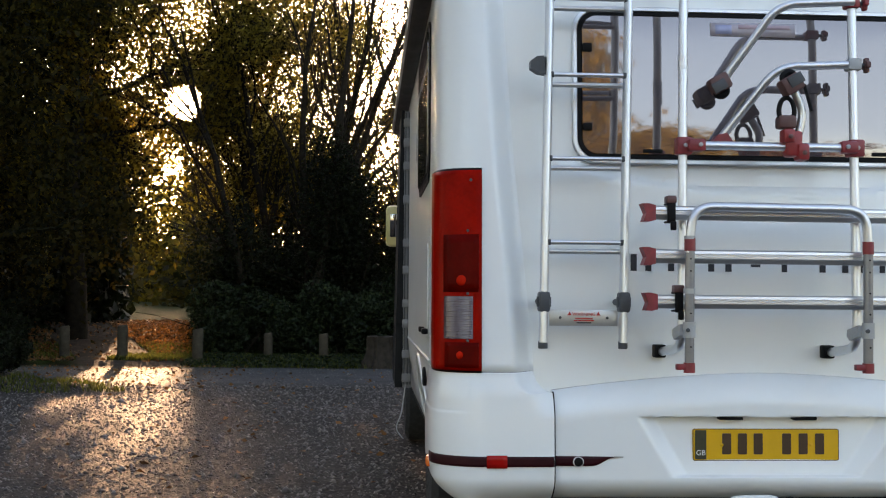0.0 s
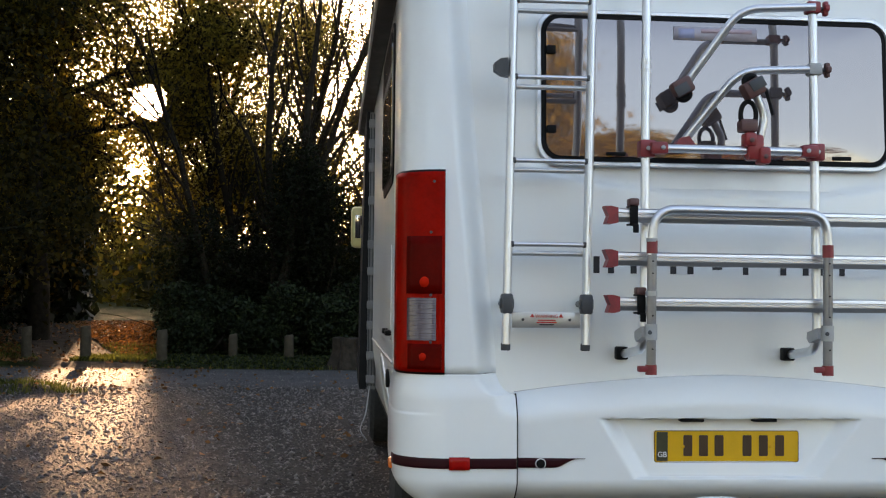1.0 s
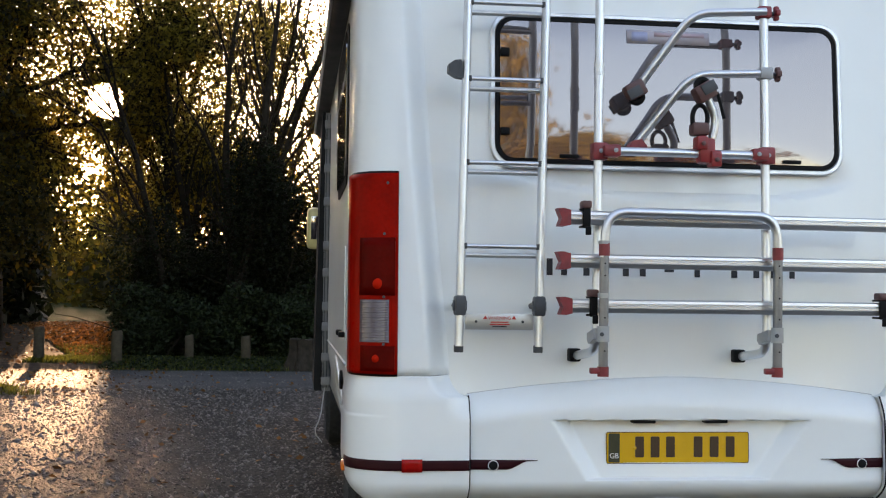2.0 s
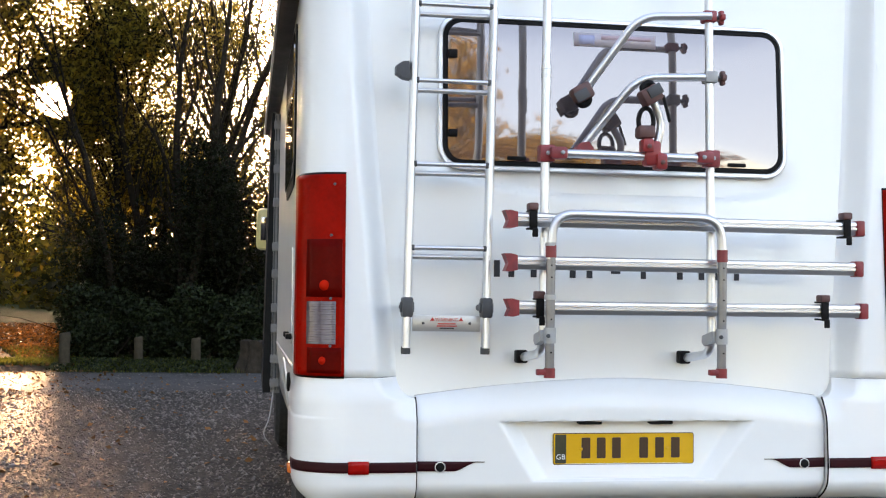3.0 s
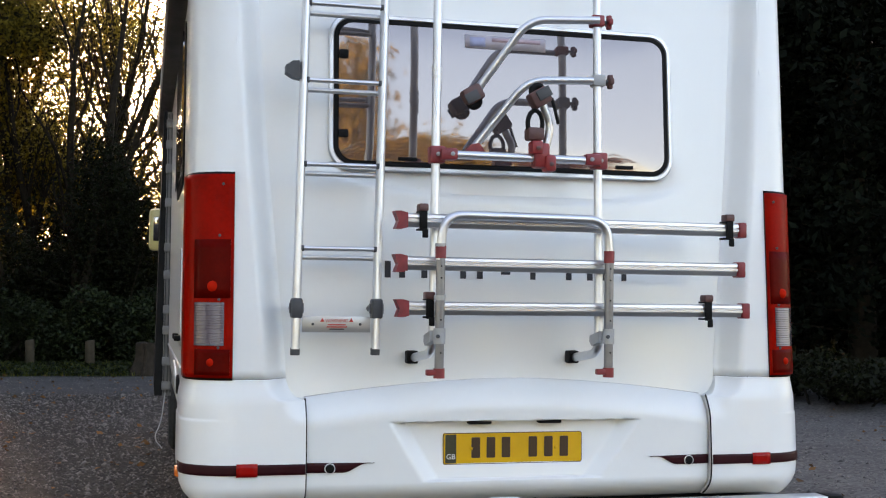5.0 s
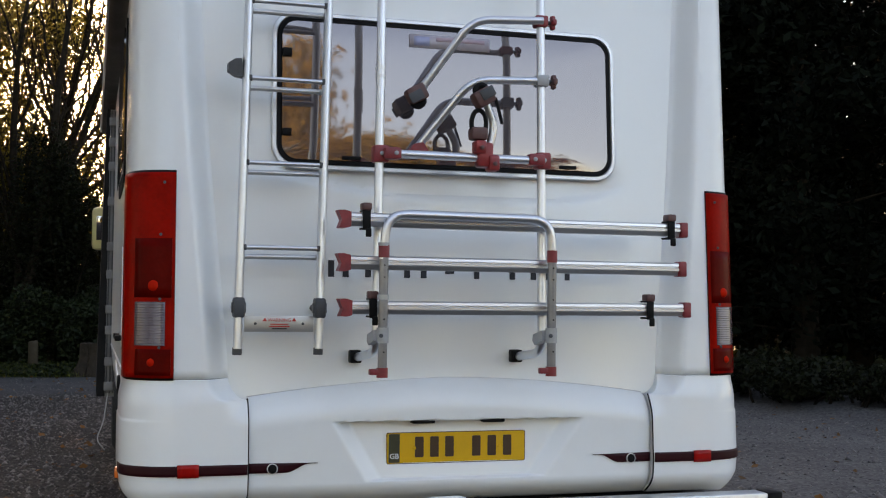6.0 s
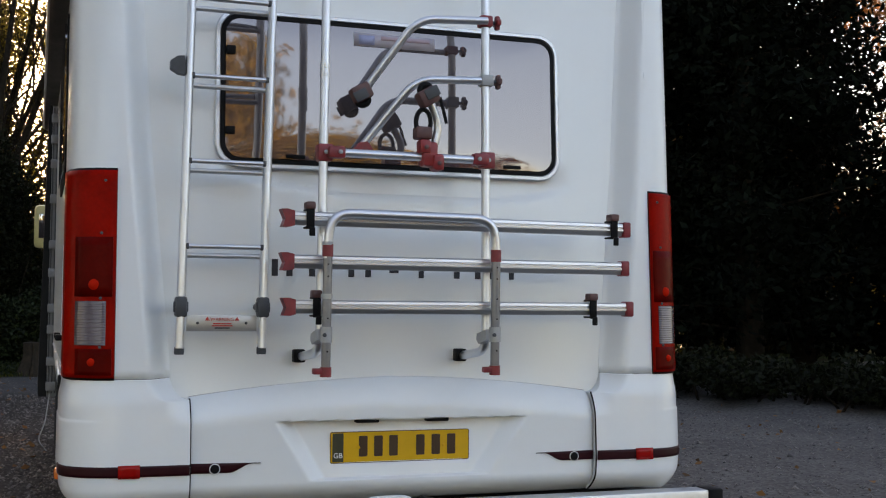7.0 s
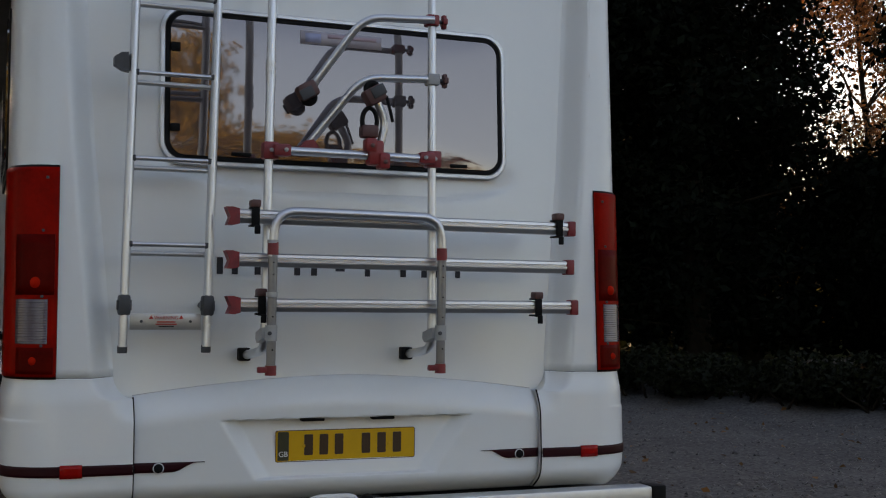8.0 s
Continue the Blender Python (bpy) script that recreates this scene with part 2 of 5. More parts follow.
class Geo:
    """Gathers the faces of one part."""

    def __init__(self):
        self.v, self.f = [], []

    def add(self, verts, faces):
        k = len(self.v)
        self.v += [tuple(p) for p in verts]
        self.f += [tuple(i + k for i in f) for f in faces]
        return self

    def grid(self, rows, flip=False, closed=False):
        k, w = len(self.v), len(rows[0])
        for r in rows:
            self.v += [tuple(p) for p in r]
        for i in range(len(rows) - 1):
            for j in range(w if closed else w - 1):
                a, b = k + i * w + j, k + i * w + (j + 1) % w
                q = (a, b, b + w, a + w)
                self.f.append(q[::-1] if flip else q)
        return self

    def tube(self, pts, radius, sides=12, caps=True, squash=None):
        """A tube along pts; radius a number or one for each point; squash: (across, along) factors of an oval."""
        P = [Vector(p) for p in pts]
        R = radius if isinstance(radius, (list, tuple)) else [radius] * len(P)
        rows, ref = [], None
        for i, p in enumerate(P):
            d = (P[min(i + 1, len(P) - 1)] - P[max(i - 1, 0)]).normalized()
            if ref is None:
                ref = d.orthogonal() if not squash else Vector((1, 0, 0)) - d * d.x
            ref = (ref - d * ref.dot(d)).normalized()
            o = d.cross(ref)
            sx, sy = squash or (1, 1)
            rows.append([p + ref * (math.cos(a) * R[i] * sx) + o * (math.sin(a) * R[i] * sy)
                         for a in (2 * math.pi * j / sides for j in range(sides))])
        k = len(self.v)
        self.grid(rows, closed=True)
        if caps:
            self.f.append(tuple(k + j for j in reversed(range(sides))))
            e = k + (len(P) - 1) * sides
            self.f.append(tuple(e + j for j in range(sides)))
        return self

    def box(self, x0, x1, y0, y1, z0, z1, bevel=0.0, m=None):
        bm = bmesh.new()
        bmesh.ops.create_cube(bm, size=1)
        for v in bm.verts:
            v.co = Vector((x0 + (v.co.x + 0.5) * (x1 - x0), y0 + (v.co.y + 0.5) * (y1 - y0), z0 + (v.co.z + 0.5) * (z1 - z0)))
        if bevel:
            bmesh.ops.bevel(bm, geom=bm.edges[:], offset=bevel, segments=2, affect="EDGES", profile=0.5)
        if m:
            bmesh.ops.transform(bm, matrix=m, verts=bm.verts)
        bm.verts.index_update()
        self.add([v.co for v in bm.verts], [[v.index for v in f.verts] for f in bm.faces])
        bm.free()
        return self

    def prism(self, outline, axis, a, b):
        """The outline (pairs) drawn out along an axis from a to b."""
        def at(p, t):
            return {"x": (t, p[0], p[1]), "y": (p[0], t, p[1]), "z": (p[0], p[1], t)}[axis]
        n = len(outline)
        self.add([at(p, a) for p in outline] + [at(p, b) for p in outline],
                 [tuple(range(n)), tuple(range(2 * n - 1, n - 1, -1))] + [(i, i + n, (i + 1) % n + n, (i + 1) % n) for i in range(n)])
        return self

    def lathe(self, profile, m, sides=24):
        """profile: pairs (radius, height) turned about z, then placed by m."""
        rows = [[m @ Vector((r * math.cos(a), r * math.sin(a), h)) for a in (2 * math.pi * j / sides for j in range(sides))] for r, h in profile]
        k = len(self.v)
        self.grid(rows, closed=True)
        self.f.append(tuple(k + j for j in reversed(range(sides))))
        e = k + (len(rows) - 1) * sides
        self.f.append(tuple(e + j for j in range(sides)))
        return self

    def make(self, name, mat, parent=None, label="", smooth=40):
        ob = link_mesh(name, self.v, self.f, mat, parent, label, smooth)
        bm = bmesh.new()
        bm.from_mesh(ob.data)
        bmesh.ops.recalc_face_normals(bm, faces=bm.faces)
        bm.to_mesh(ob.data)
        bm.free()
        return ob


def bend(pts, r=0.05, steps=6):
    """The corners of a line of points, rounded off with radius r."""
    P = [Vector(p) for p in pts]
    out = [P[0]]
    for a, b, c in zip(P, P[1:], P[2:]):
        u, w = (a - b).normalized(), (c - b).normalized()
        d = min(r, (a - b).length * 0.49, (c - b).length * 0.49)
        s, e = b + u * d, b + w * d
        for i in range(steps + 1):
            t = i / steps
            out.append(s * (1 - t) ** 2 + b * (2 * t * (1 - t)) + e * t * t)
    return out + [P[-1]]


def smoothstep(a, b, x):
    t = min(1.0, max(0.0, (x - a) / (b - a)))
    return t * t * (3 - 2 * t)


def rounded_rect(x0, x1, z0, z1, r, n=8):
    out = []
    for cx, cz, a0 in ((x1 - r, z1 - r, 0), (x0 + r, z1 - r, 90), (x0 + r, z0 + r, 180), (x1 - r, z0 + r, 270)):
        out += [(cx + r * math.cos(radians(a0 + 90 * i / n)), cz + r * math.sin(radians(a0 + 90 * i / n))) for i in range(n + 1)]
    return out


def thing(name, label, category, at=(0, 0, 0), group="", kind=""):
    ob = new(name)
    ob.location = at
    return tagged(ob, label, category, group, kind)


def words(text, size, m, mat, parent, name="lettering"):
    """Flat letters as a mesh."""
    cu = bpy.data.curves.new(name, "FONT")
    cu.body, cu.size, cu.align_x, cu.align_y, cu.extrude = text, size, "CENTER", "CENTER", 0.0006
    tmp = new("tmp", cu)
    me = bpy.data.meshes.new_from_object(tmp.evaluated_get(bpy.context.evaluated_depsgraph_get()))
    bpy.data.objects.remove(tmp)
    bpy.data.curves.remove(cu)
    me.materials.clear()
    me.materials.append(mat)
    ob = new(name, me)
    ob.matrix_local = m
    ob.parent = parent
    return ob


# ================= the motorhome =================
def lean(z):
    return 0.06 * (z - 0.89) + (0.55 * (z - 2.4) ** 2 if z > 2.4 else 0.0)


def seam_x(z):
    """Half width of the recessed rear panel at height z."""
    if z < 0.945:
        t = min(1.0, max(0.0, (z - 0.818) / 0.085))
        return 0.7535 + 0.0615 * math.sqrt(1 - (1 - t) ** 2)
    return 0.815 + 0.094 * (z - 0.945) if z < 1.68 else min(0.95, 0.884 + 0.068 * (z - 1.68))


def corner_profile(z, out=0.0, part_from=None):
    """Half of the rear's outline at height z, from the panel's seam round the corner to the side: points (x, y)."""
    L = lean(z)
    d = 0.080 * smoothstep(0.73, 0.93, z)
    xs = seam_x(z)
    xf = xs + 0.09
    low = max(0.0, (0.53 - z) / 0.07) ** 2
    crease = 0.004 * (1 - smoothstep(0.752, 0.757, z))
    belly = 0.012 * smoothstep(0.89, 0.8, z) * smoothstep(0.46, 0.6, z)
    pts = [(xs + 0.001, 0.085), (xs, -0.030 + d)]
    pts += [(xs + (xf - xs) * i / 10, -0.030 + d * (1 - smoothstep(0.02, 0.92, i / 10))) for i in range(1, 11)]
    pts += [(1.0, -0.031), (1.03, -0.028), (1.06, -0.020), (1.09, -0.003), (1.115, 0.02), (1.133, 0.047), (1.145, 0.08), (1.151, 0.13), (1.154, 0.2), (1.155, 0.42)]
    res = []
    for i, (x, y) in enumerate(pts):
        w = smoothstep(0.95, 1.15, x)
        x2 = x + (crease + belly + out) * w - 0.05 * low * w
        y2 = y + L - (belly + out) * (1 - w) + 0.06 * low * (1 - w)
        res.append((x2, y2))
    return res


def loft(zs, side, first=0, last=None, out=0.0):
    return [[(side * x, y, z) for x, y in corner_profile(z, out)[first:last]] for z in zs]


def steps(a, b, n):
    return [a + (b - a) * i / n for i in range(n + 1)]


def thick(ob, t, offset=-1.0):
    m = ob.modifiers.new("wall", "SOLIDIFY")
    m.thickness, m.offset = t, offset
    return ob


van = thing("motorhome", "white coachbuilt motorhome with red tail lamps parked on gravel", "motorhome")

WIN = (-0.668, 0.662, 1.628, 2.204, 0.085)


def panel_y(x, z):
    """Face of the rear panel: flat, with a shallow dish under the window."""
    arc = 1.545 + 0.075 * max(0.0, (-0.1 - x) / 0.55) ** 2 + 0.12 * max(0.0, (x - 0.35) / 0.5) ** 2
    dish = 0.017 * smoothstep(arc - 0.010, arc + 0.010, z) * (1 - smoothstep(1.62, 1.72, z)) * (1 - smoothstep(0.5, 0.75, abs(x)))
    return 0.05 + lean(z) + dish


def build_rear_panel():
    g, nz, nx = Geo(), 150, 130
    rows, zs = [], steps(0.80, 2.72, nz)
    for z in zs:
        w = seam_x(max(z, 0.83)) - 0.001
        rows.append([(x, panel_y(x, z), z) for x in steps(-w, w, nx)])
    g.grid(rows)
    ob = g.make("rear_panel", PANEL, van, "white moulded rear panel recessed between corner pillars")
    bm = bmesh.new()
    bm.from_mesh(ob.data)
    hole = [f for f in bm.faces if WIN[0] + 0.035 < f.calc_center_median().x < WIN[1] - 0.035 and WIN[2] + 0.035 < f.calc_center_median().z < WIN[3] - 0.035]
    bmesh.ops.delete(bm, geom=hole, context="FACES")
    bm.to_mesh(ob.data)
    bm.free()


def build_corner(side):
    g = Geo().grid(loft(steps(0.891, 2.72, 60), side))
    thick(g.make("corner_pillar", GELCOAT, van), 0.004, 0)
    g = Geo().grid(loft(steps(0.452, 0.8895, 120), side))
    thick(g.make("corner_bumper", GELCOAT, van), 0.004, 0)
    g = Geo().tube([(side * (seam_x(z) + 0.001), 0.051 + lean(z), z) for z in steps(0.85, 2.6, 60)], 0.0018, 6)
    g.make("panel_seam", LIGHT_GREY, van, "pale grey sealant bead")
    band = Geo().grid(loft(steps(0.572, 0.607, 4), side, 1, 20, 0.0055))
    thick(band.make("stripe", MAROON, van, "maroon vinyl stripe"), 0.003, 0)
    refl = Geo()
    rows = []
    for z in steps(0.568, 0.611, 3):
        p = corner_profile(z, 0.008)
        xs = steps(0.915, 0.985, 4)
        rows.append([(side * x, np.interp(x, [q[0] for q in p[1:]], [q[1] for q in p[1:]]), z) for x in xs])
    thick(refl.grid(rows).make("reflector", RED_REFLECTOR, van, "small red reflector"), 0.008, 0)
    # tail lamp
    lamp = Geo().grid(loft(steps(0.888, 1.598, 30), side, 12, 21, 0.004)).make("lamp_seal", BLACK, van, "thin black lamp gasket")
    thick(lamp, 0.006, 0)
    body = Geo().grid(loft(steps(0.896, 1.590, 40), side, 12, 20, 0.012))
    lens = body.make("tail_lamp", LENS_RED, van, "tall red tail lamp with a clear reversing lens")
    thick(lens, 0.006, 0)

    def piece(name, x0, x1, z0, z1, mat, out, label="", n=6, ribs=0):
        rows = []
        zz = steps(z0, z1, ribs * 4 if ribs else 6)
        for i, z in enumerate(zz):
            p = corner_profile(z, out + (0.0010 * (1, 1, -1, -1)[i % 4] if ribs else 0))
            rows.append([(side * x, np.interp(x, [q[0] for q in p[1:20]], [q[1] for q in p[1:20]]), z) for x in steps(x0, x1, n)])
        ob = Geo().grid(rows).make(name, mat, lens, label, 30)
        thick(ob, 0.003, 0)

    piece("reversing_lens", 1.032, 1.128, 1.004, 1.150, LENS_CLEAR, 0.0180, "clear ribbed reversing lens", ribs=17)
    piece("indicator_lens", 1.012, 1.130, 1.165, 1.365, LENS_DARK, 0.0172)
    piece("fog_lens", 1.012, 1.125, 0.905, 0.992, LENS_DARK, 0.0172)
    # discs on the lens whose bright red colour stands in for bulb glow
    for bx, bz, r in ((1.07, 1.205, 0.019), (1.075, 0.948, 0.014)):
        p = corner_profile(bz, 0.0175)
        y = float(np.interp(bx, [q[0] for q in p[1:]], [q[1] for q in p[1:]]))
        Geo().lathe([(r, 0), (r * 0.85, 0.005), (r * 0.5, 0.008), (0.001, 0.009)], Matrix.Translation((side * bx, y, bz)) @ pose(0, 0, 0, 90), 16).make("bulb_glow", LENS_BULB, lens, "bright red disc on the lens, coloured as bulb glow")
    for bx, bz in ((1.04, 1.555), (1.05, 1.378), (1.05, 1.160), (1.05, 0.998)):
        p = corner_profile(bz, 0.0180)
        y = float(np.interp(bx, [q[0] for q in p[1:]], [q[1] for q in p[1:]]))
        Geo().lathe([(0.005, 0), (0.005, 0.003), (0.001, 0.004)], Matrix.Translation((side * bx, y, bz)) @ pose(0, 0, 0, 90), 10).make("screw", GREY, lens)


def bumper_top(x):
    return 0.887 - 0.062 * (abs(x) / 0.757) ** 1.7


def bumper_y(x, z):
    zt = bumper_top(x)
    u = min(1.0, max(0.0, (zt - z) / 0.115))
    y = 0.062 - 0.104 * math.sqrt(max(0.0, 1 - (1 - u) ** 2))
    y += 0.013 * (abs(x) / 0.757) ** 4
    y += 0.06 * max(0.0, (0.53 - z) / 0.07) ** 2
    # number plate recess, deepest under its upper edge
    f = (0.742 - z) / 0.212
    left, right = -0.463 + 0.124 * f, 0.478 - 0.156 * f
    if 0 <= f <= 1:
        depth = 0.050 - 0.018 * f
        e = min(1.0, max(0.0, min((x - left) / 0.062, (right - x) / 0.062)))
        y += depth * e * smoothstep(0.742, 0.737, z) * smoothstep(0.530, 0.536, z)
    return y


def build_bumper():
    rows = []
    vs = sorted(set(steps(0, 1, 90) + [0.335 + 0.004 * i for i in range(6)] + [0.80 + 0.004 * i for i in range(6)]))
    for v in vs:
        row = []
        for x in steps(-0.749, 0.749, 200):
            zt = bumper_top(x)
            z = zt + (0.452 - zt) * v
            row.append((x, bumper_y(x, z), z))
        rows.append(row)
    ob = Geo().grid(rows).make("centre_bumper", GELCOAT, van, "white moulded bumper with a number plate recess", 50)
    thick(ob, 0.004, 0)
    for s in (-1, 1):
        g = Geo().tube([(s * 0.7513, min(bumper_y(0.749, z), corner_profile(z)[1][1]) + 0.0015, z) for z in steps(0.455, 0.822, 30)], 0.0034, 8)
        g.make("bumper_gap", BLACK, van, "dark joint between bumper sections")
        rows = []
        for i in range(25):
            x = 0.748 - 0.236 * i / 24
            low = 0.572 + 0.030 * smoothstep(0.62, 0.54, x)
            rows.append([(s * x, bumper_y(s * x, z) - 0.0055, z) for z in steps(low, 0.606 - 0.002 * i / 24, 3)])
        thick(Geo().grid(rows).make("stripe", MAROON, van, "maroon vinyl stripe tapering to a point"), 0.003, 0)
        y = bumper_y(s * 0.667, 0.586)
        m = Matrix.Translation((s * 0.667, y - 0.001, 0.586)) @ pose(0, 0, 0, 90)
        Geo().lathe([(0.0185, 0), (0.0185, 0.009), (0.0165, 0.011), (0.0155, 0.006)], m, 24).make("sensor_ring", WHITE_INK, van, "white sensor ring")
        Geo().lathe([(0.0152, 0), (0.0152, 0.010), (0.006, 0.012)], m, 20).make("sensor", BLACK, van, "black parking sensor")
    Geo().tube([(x, panel_y(x, bumper_top(x)) - 0.001, bumper_top(x) - 0.0015) for x in steps(-0.748, 0.748, 60)], 0.0016, 6).make("bumper_seam", LIGHT_GREY, van, "pale grey joint over the bumper")
    # plate lights under the overhang
    for x in (-0.130, 0.132):
        Geo().box(x - 0.042, x + 0.042, -0.032, 0.006, 0.728, 0.741, 0.004).make("plate_light", BLACK, van, "black number plate light")
    # number plate, characters as plain bars
    y = -0.007
    plate = Geo().prism(rounded_rect(-0.26, 0.26, 0.585, 0.696, 0.008, 4), "y", y, y + 0.006).make("number_plate", YELLOW, van, "yellow rear number plate")
    rim = Geo()
    o, i2 = rounded_rect(-0.26, 0.26, 0.585, 0.696, 0.008, 4), rounded_rect(-0.2575, 0.2575, 0.5875, 0.6935, 0.006, 4)
    rim.grid([[(a, y - 0.001, b) for a, b in o], [(a, y - 0.001, b) for a, b in i2]], closed=True).make("plate_rim", PLATE_INK, plate)
    Geo().prism(rounded_rect(-0.252, -0.212, 0.590, 0.691, 0.003, 3), "y", y - 0.0016, y).make("country_band", PLATE_BAND, plate, "dark band with a country code")
    words("GB", 0.026, Matrix.Translation((-0.232, y - 0.0024, 0.612)) @ pose(0, 0, 0, 90), WHITE_INK, plate, "country_code")
    for x, w in ((-0.140, 0.032), (-0.084, 0.032), (-0.028, 0.032), (0.073, 0.032), (0.132, 0.032), (0.191, 0.032)):
        Geo().prism(rounded_rect(x - w / 2, x + w / 2, 0.607, 0.680, 0.004, 3), "y", y - 0.0016, y).make("character_bar", PLATE_INK, plate)
    for x in (-0.158, 0.160):
        Geo().lathe([(0.006, 0), (0.006, 0.003), (0.002, 0.004)], Matrix.Translation((x, y - 0.001, 0.640)) @ pose(0, 0, 0, 90), 10).make("plate_screw", YELLOW, plate)


def build_rear_window():
    x0, x1, z0, z1, r = WIN

    def ring(inset, out):
        return [(x, 0.05 + lean(z) - out, z) for x, z in rounded_rect(x0 + inset, x1 - inset, z0 + inset, z1 - inset, r - inset * 0.8, 10)]
    frame_ob = Geo().grid([ring(0.0, -0.004), ring(0.0, 0.010), ring(0.004, 0.014), ring(0.015, 0.014), ring(0.018, 0.010), ring(0.018, -0.01)], closed=True).make(
        "rear_window", ALU_SATIN, van, "wide rear window in a grey aluminium frame with rounded corners")
    Geo().grid([ring(0.018, 0.0), ring(0.018, 0.007), ring(0.026, 0.010), ring(0.036, 0.007), ring(0.040, 0.0)], closed=True).make("seal", BLACK, frame_ob, "thick black rubber seal")
    rows = []
    n = 10
    base = rounded_rect(x0 + 0.036, x1 - 0.036, z0 + 0.036, z1 - 0.036, r - 0.03, n)
    cx, cz = (x0 + x1) / 2, (z0 + z1) / 2
    for s in steps(1.0, 0.02, 10):
        rows.append([(cx + (x - cx) * s, 0.05 + lean(cz + (z - cz) * s) - 0.012 - 0.004 * (1 - s ** 6), cz + (z - cz) * s) for x, z in base])
    g = Geo().grid(rows, closed=True)
    k = len(g.v) - len(base)
    g.f.append(tuple(range(k, len(g.v))))
    g.make("pane", PANE, frame_ob, "tinted acrylic pane reflecting trees and sky")
    Geo().box(x0 + 0.03, x1 - 0.03, 0.16, 0.18, z0 + 0.02, z1 - 0.02).make("blind", DARK, frame_ob, "dark drawn blind")
    for z, w in ((2.05, 0.016), (1.76, 0.014)):
        Geo().box(x0 + 0.036, x0 + 0.07, 0.05 + lean(z) - 0.022, 0.05 + lean(z), z - w, z + w, 0.004).make("catch", BLACK, frame_ob, "black window catch")
    for x in (0.46, -0.38):
        Geo().box(x - 0.035, x + 0.035, 0.05 + lean(1.67) - 0.020, 0.05 + lean(1.67), 1.668, 1.682, 0.003).make("catch", BLACK, frame_ob, "black window catch")

    def film_patch(name, xa, xb, za, zb, out, mat, parent, label):
        rows = [[(x, 0.05 + lean(z) - out, z) for x in steps(xa, xb, 3)] for z in (za, zb)]
        return thick(Geo().grid(rows).make(name, mat, parent, label), 0.0006, 0)
    st = film_patch("sticker", -0.163, 0.150, 2.100, 2.150, 0.0172, STICKER, frame_ob, "wide faded sticker")
    film_patch("sticker_mark", -0.145, -0.085, 2.108, 2.142, 0.0182, STICKER_BLUE, st, "pale blue mark")
    film_patch("sticker_band", -0.060, 0.130, 2.128, 2.143, 0.0182, STICKER_RED, st, "faded red band")


def build_decal():
    """The maker's mark: dark blocks with a gilt edge, half hidden by the carrier."""
    for x, w in ((-0.425, 0.075), (-0.290, 0.075), (-0.140, 0.085), (-0.010, 0.035), (0.095, 0.020), (0.235, 0.022), (0.345, 0.075), (0.455, 0.020)):
        z0, z1 = (1.245, 1.305) if w != 0.035 else (1.262, 1.272)
        y = panel_y(x, 1.27)
        Geo().box(x - w / 2 - 0.002, x + w / 2 + 0.002, y - 0.0018, y + 0.004, z0 - 0.003, z1 + 0.002).make("decal_edge", WHITE_INK, van)
        parts_x = ((x - w / 2, x - w / 2 + 0.022), (x + w / 2 - 0.022, x + w / 2)) if w > 0.05 else ((x - w / 2, x + w / 2),)
        for a, b in parts_x:
            Geo().box(a, b, y - 0.0032, y + 0.002, z0, z1).make("decal_block", BLACK_INK, van)


def tuck(z):
    """How far the side wall curves in towards its lower edge."""
    return 0.085 * max(0.0, (0.92 - z) / 0.45) ** 1.7


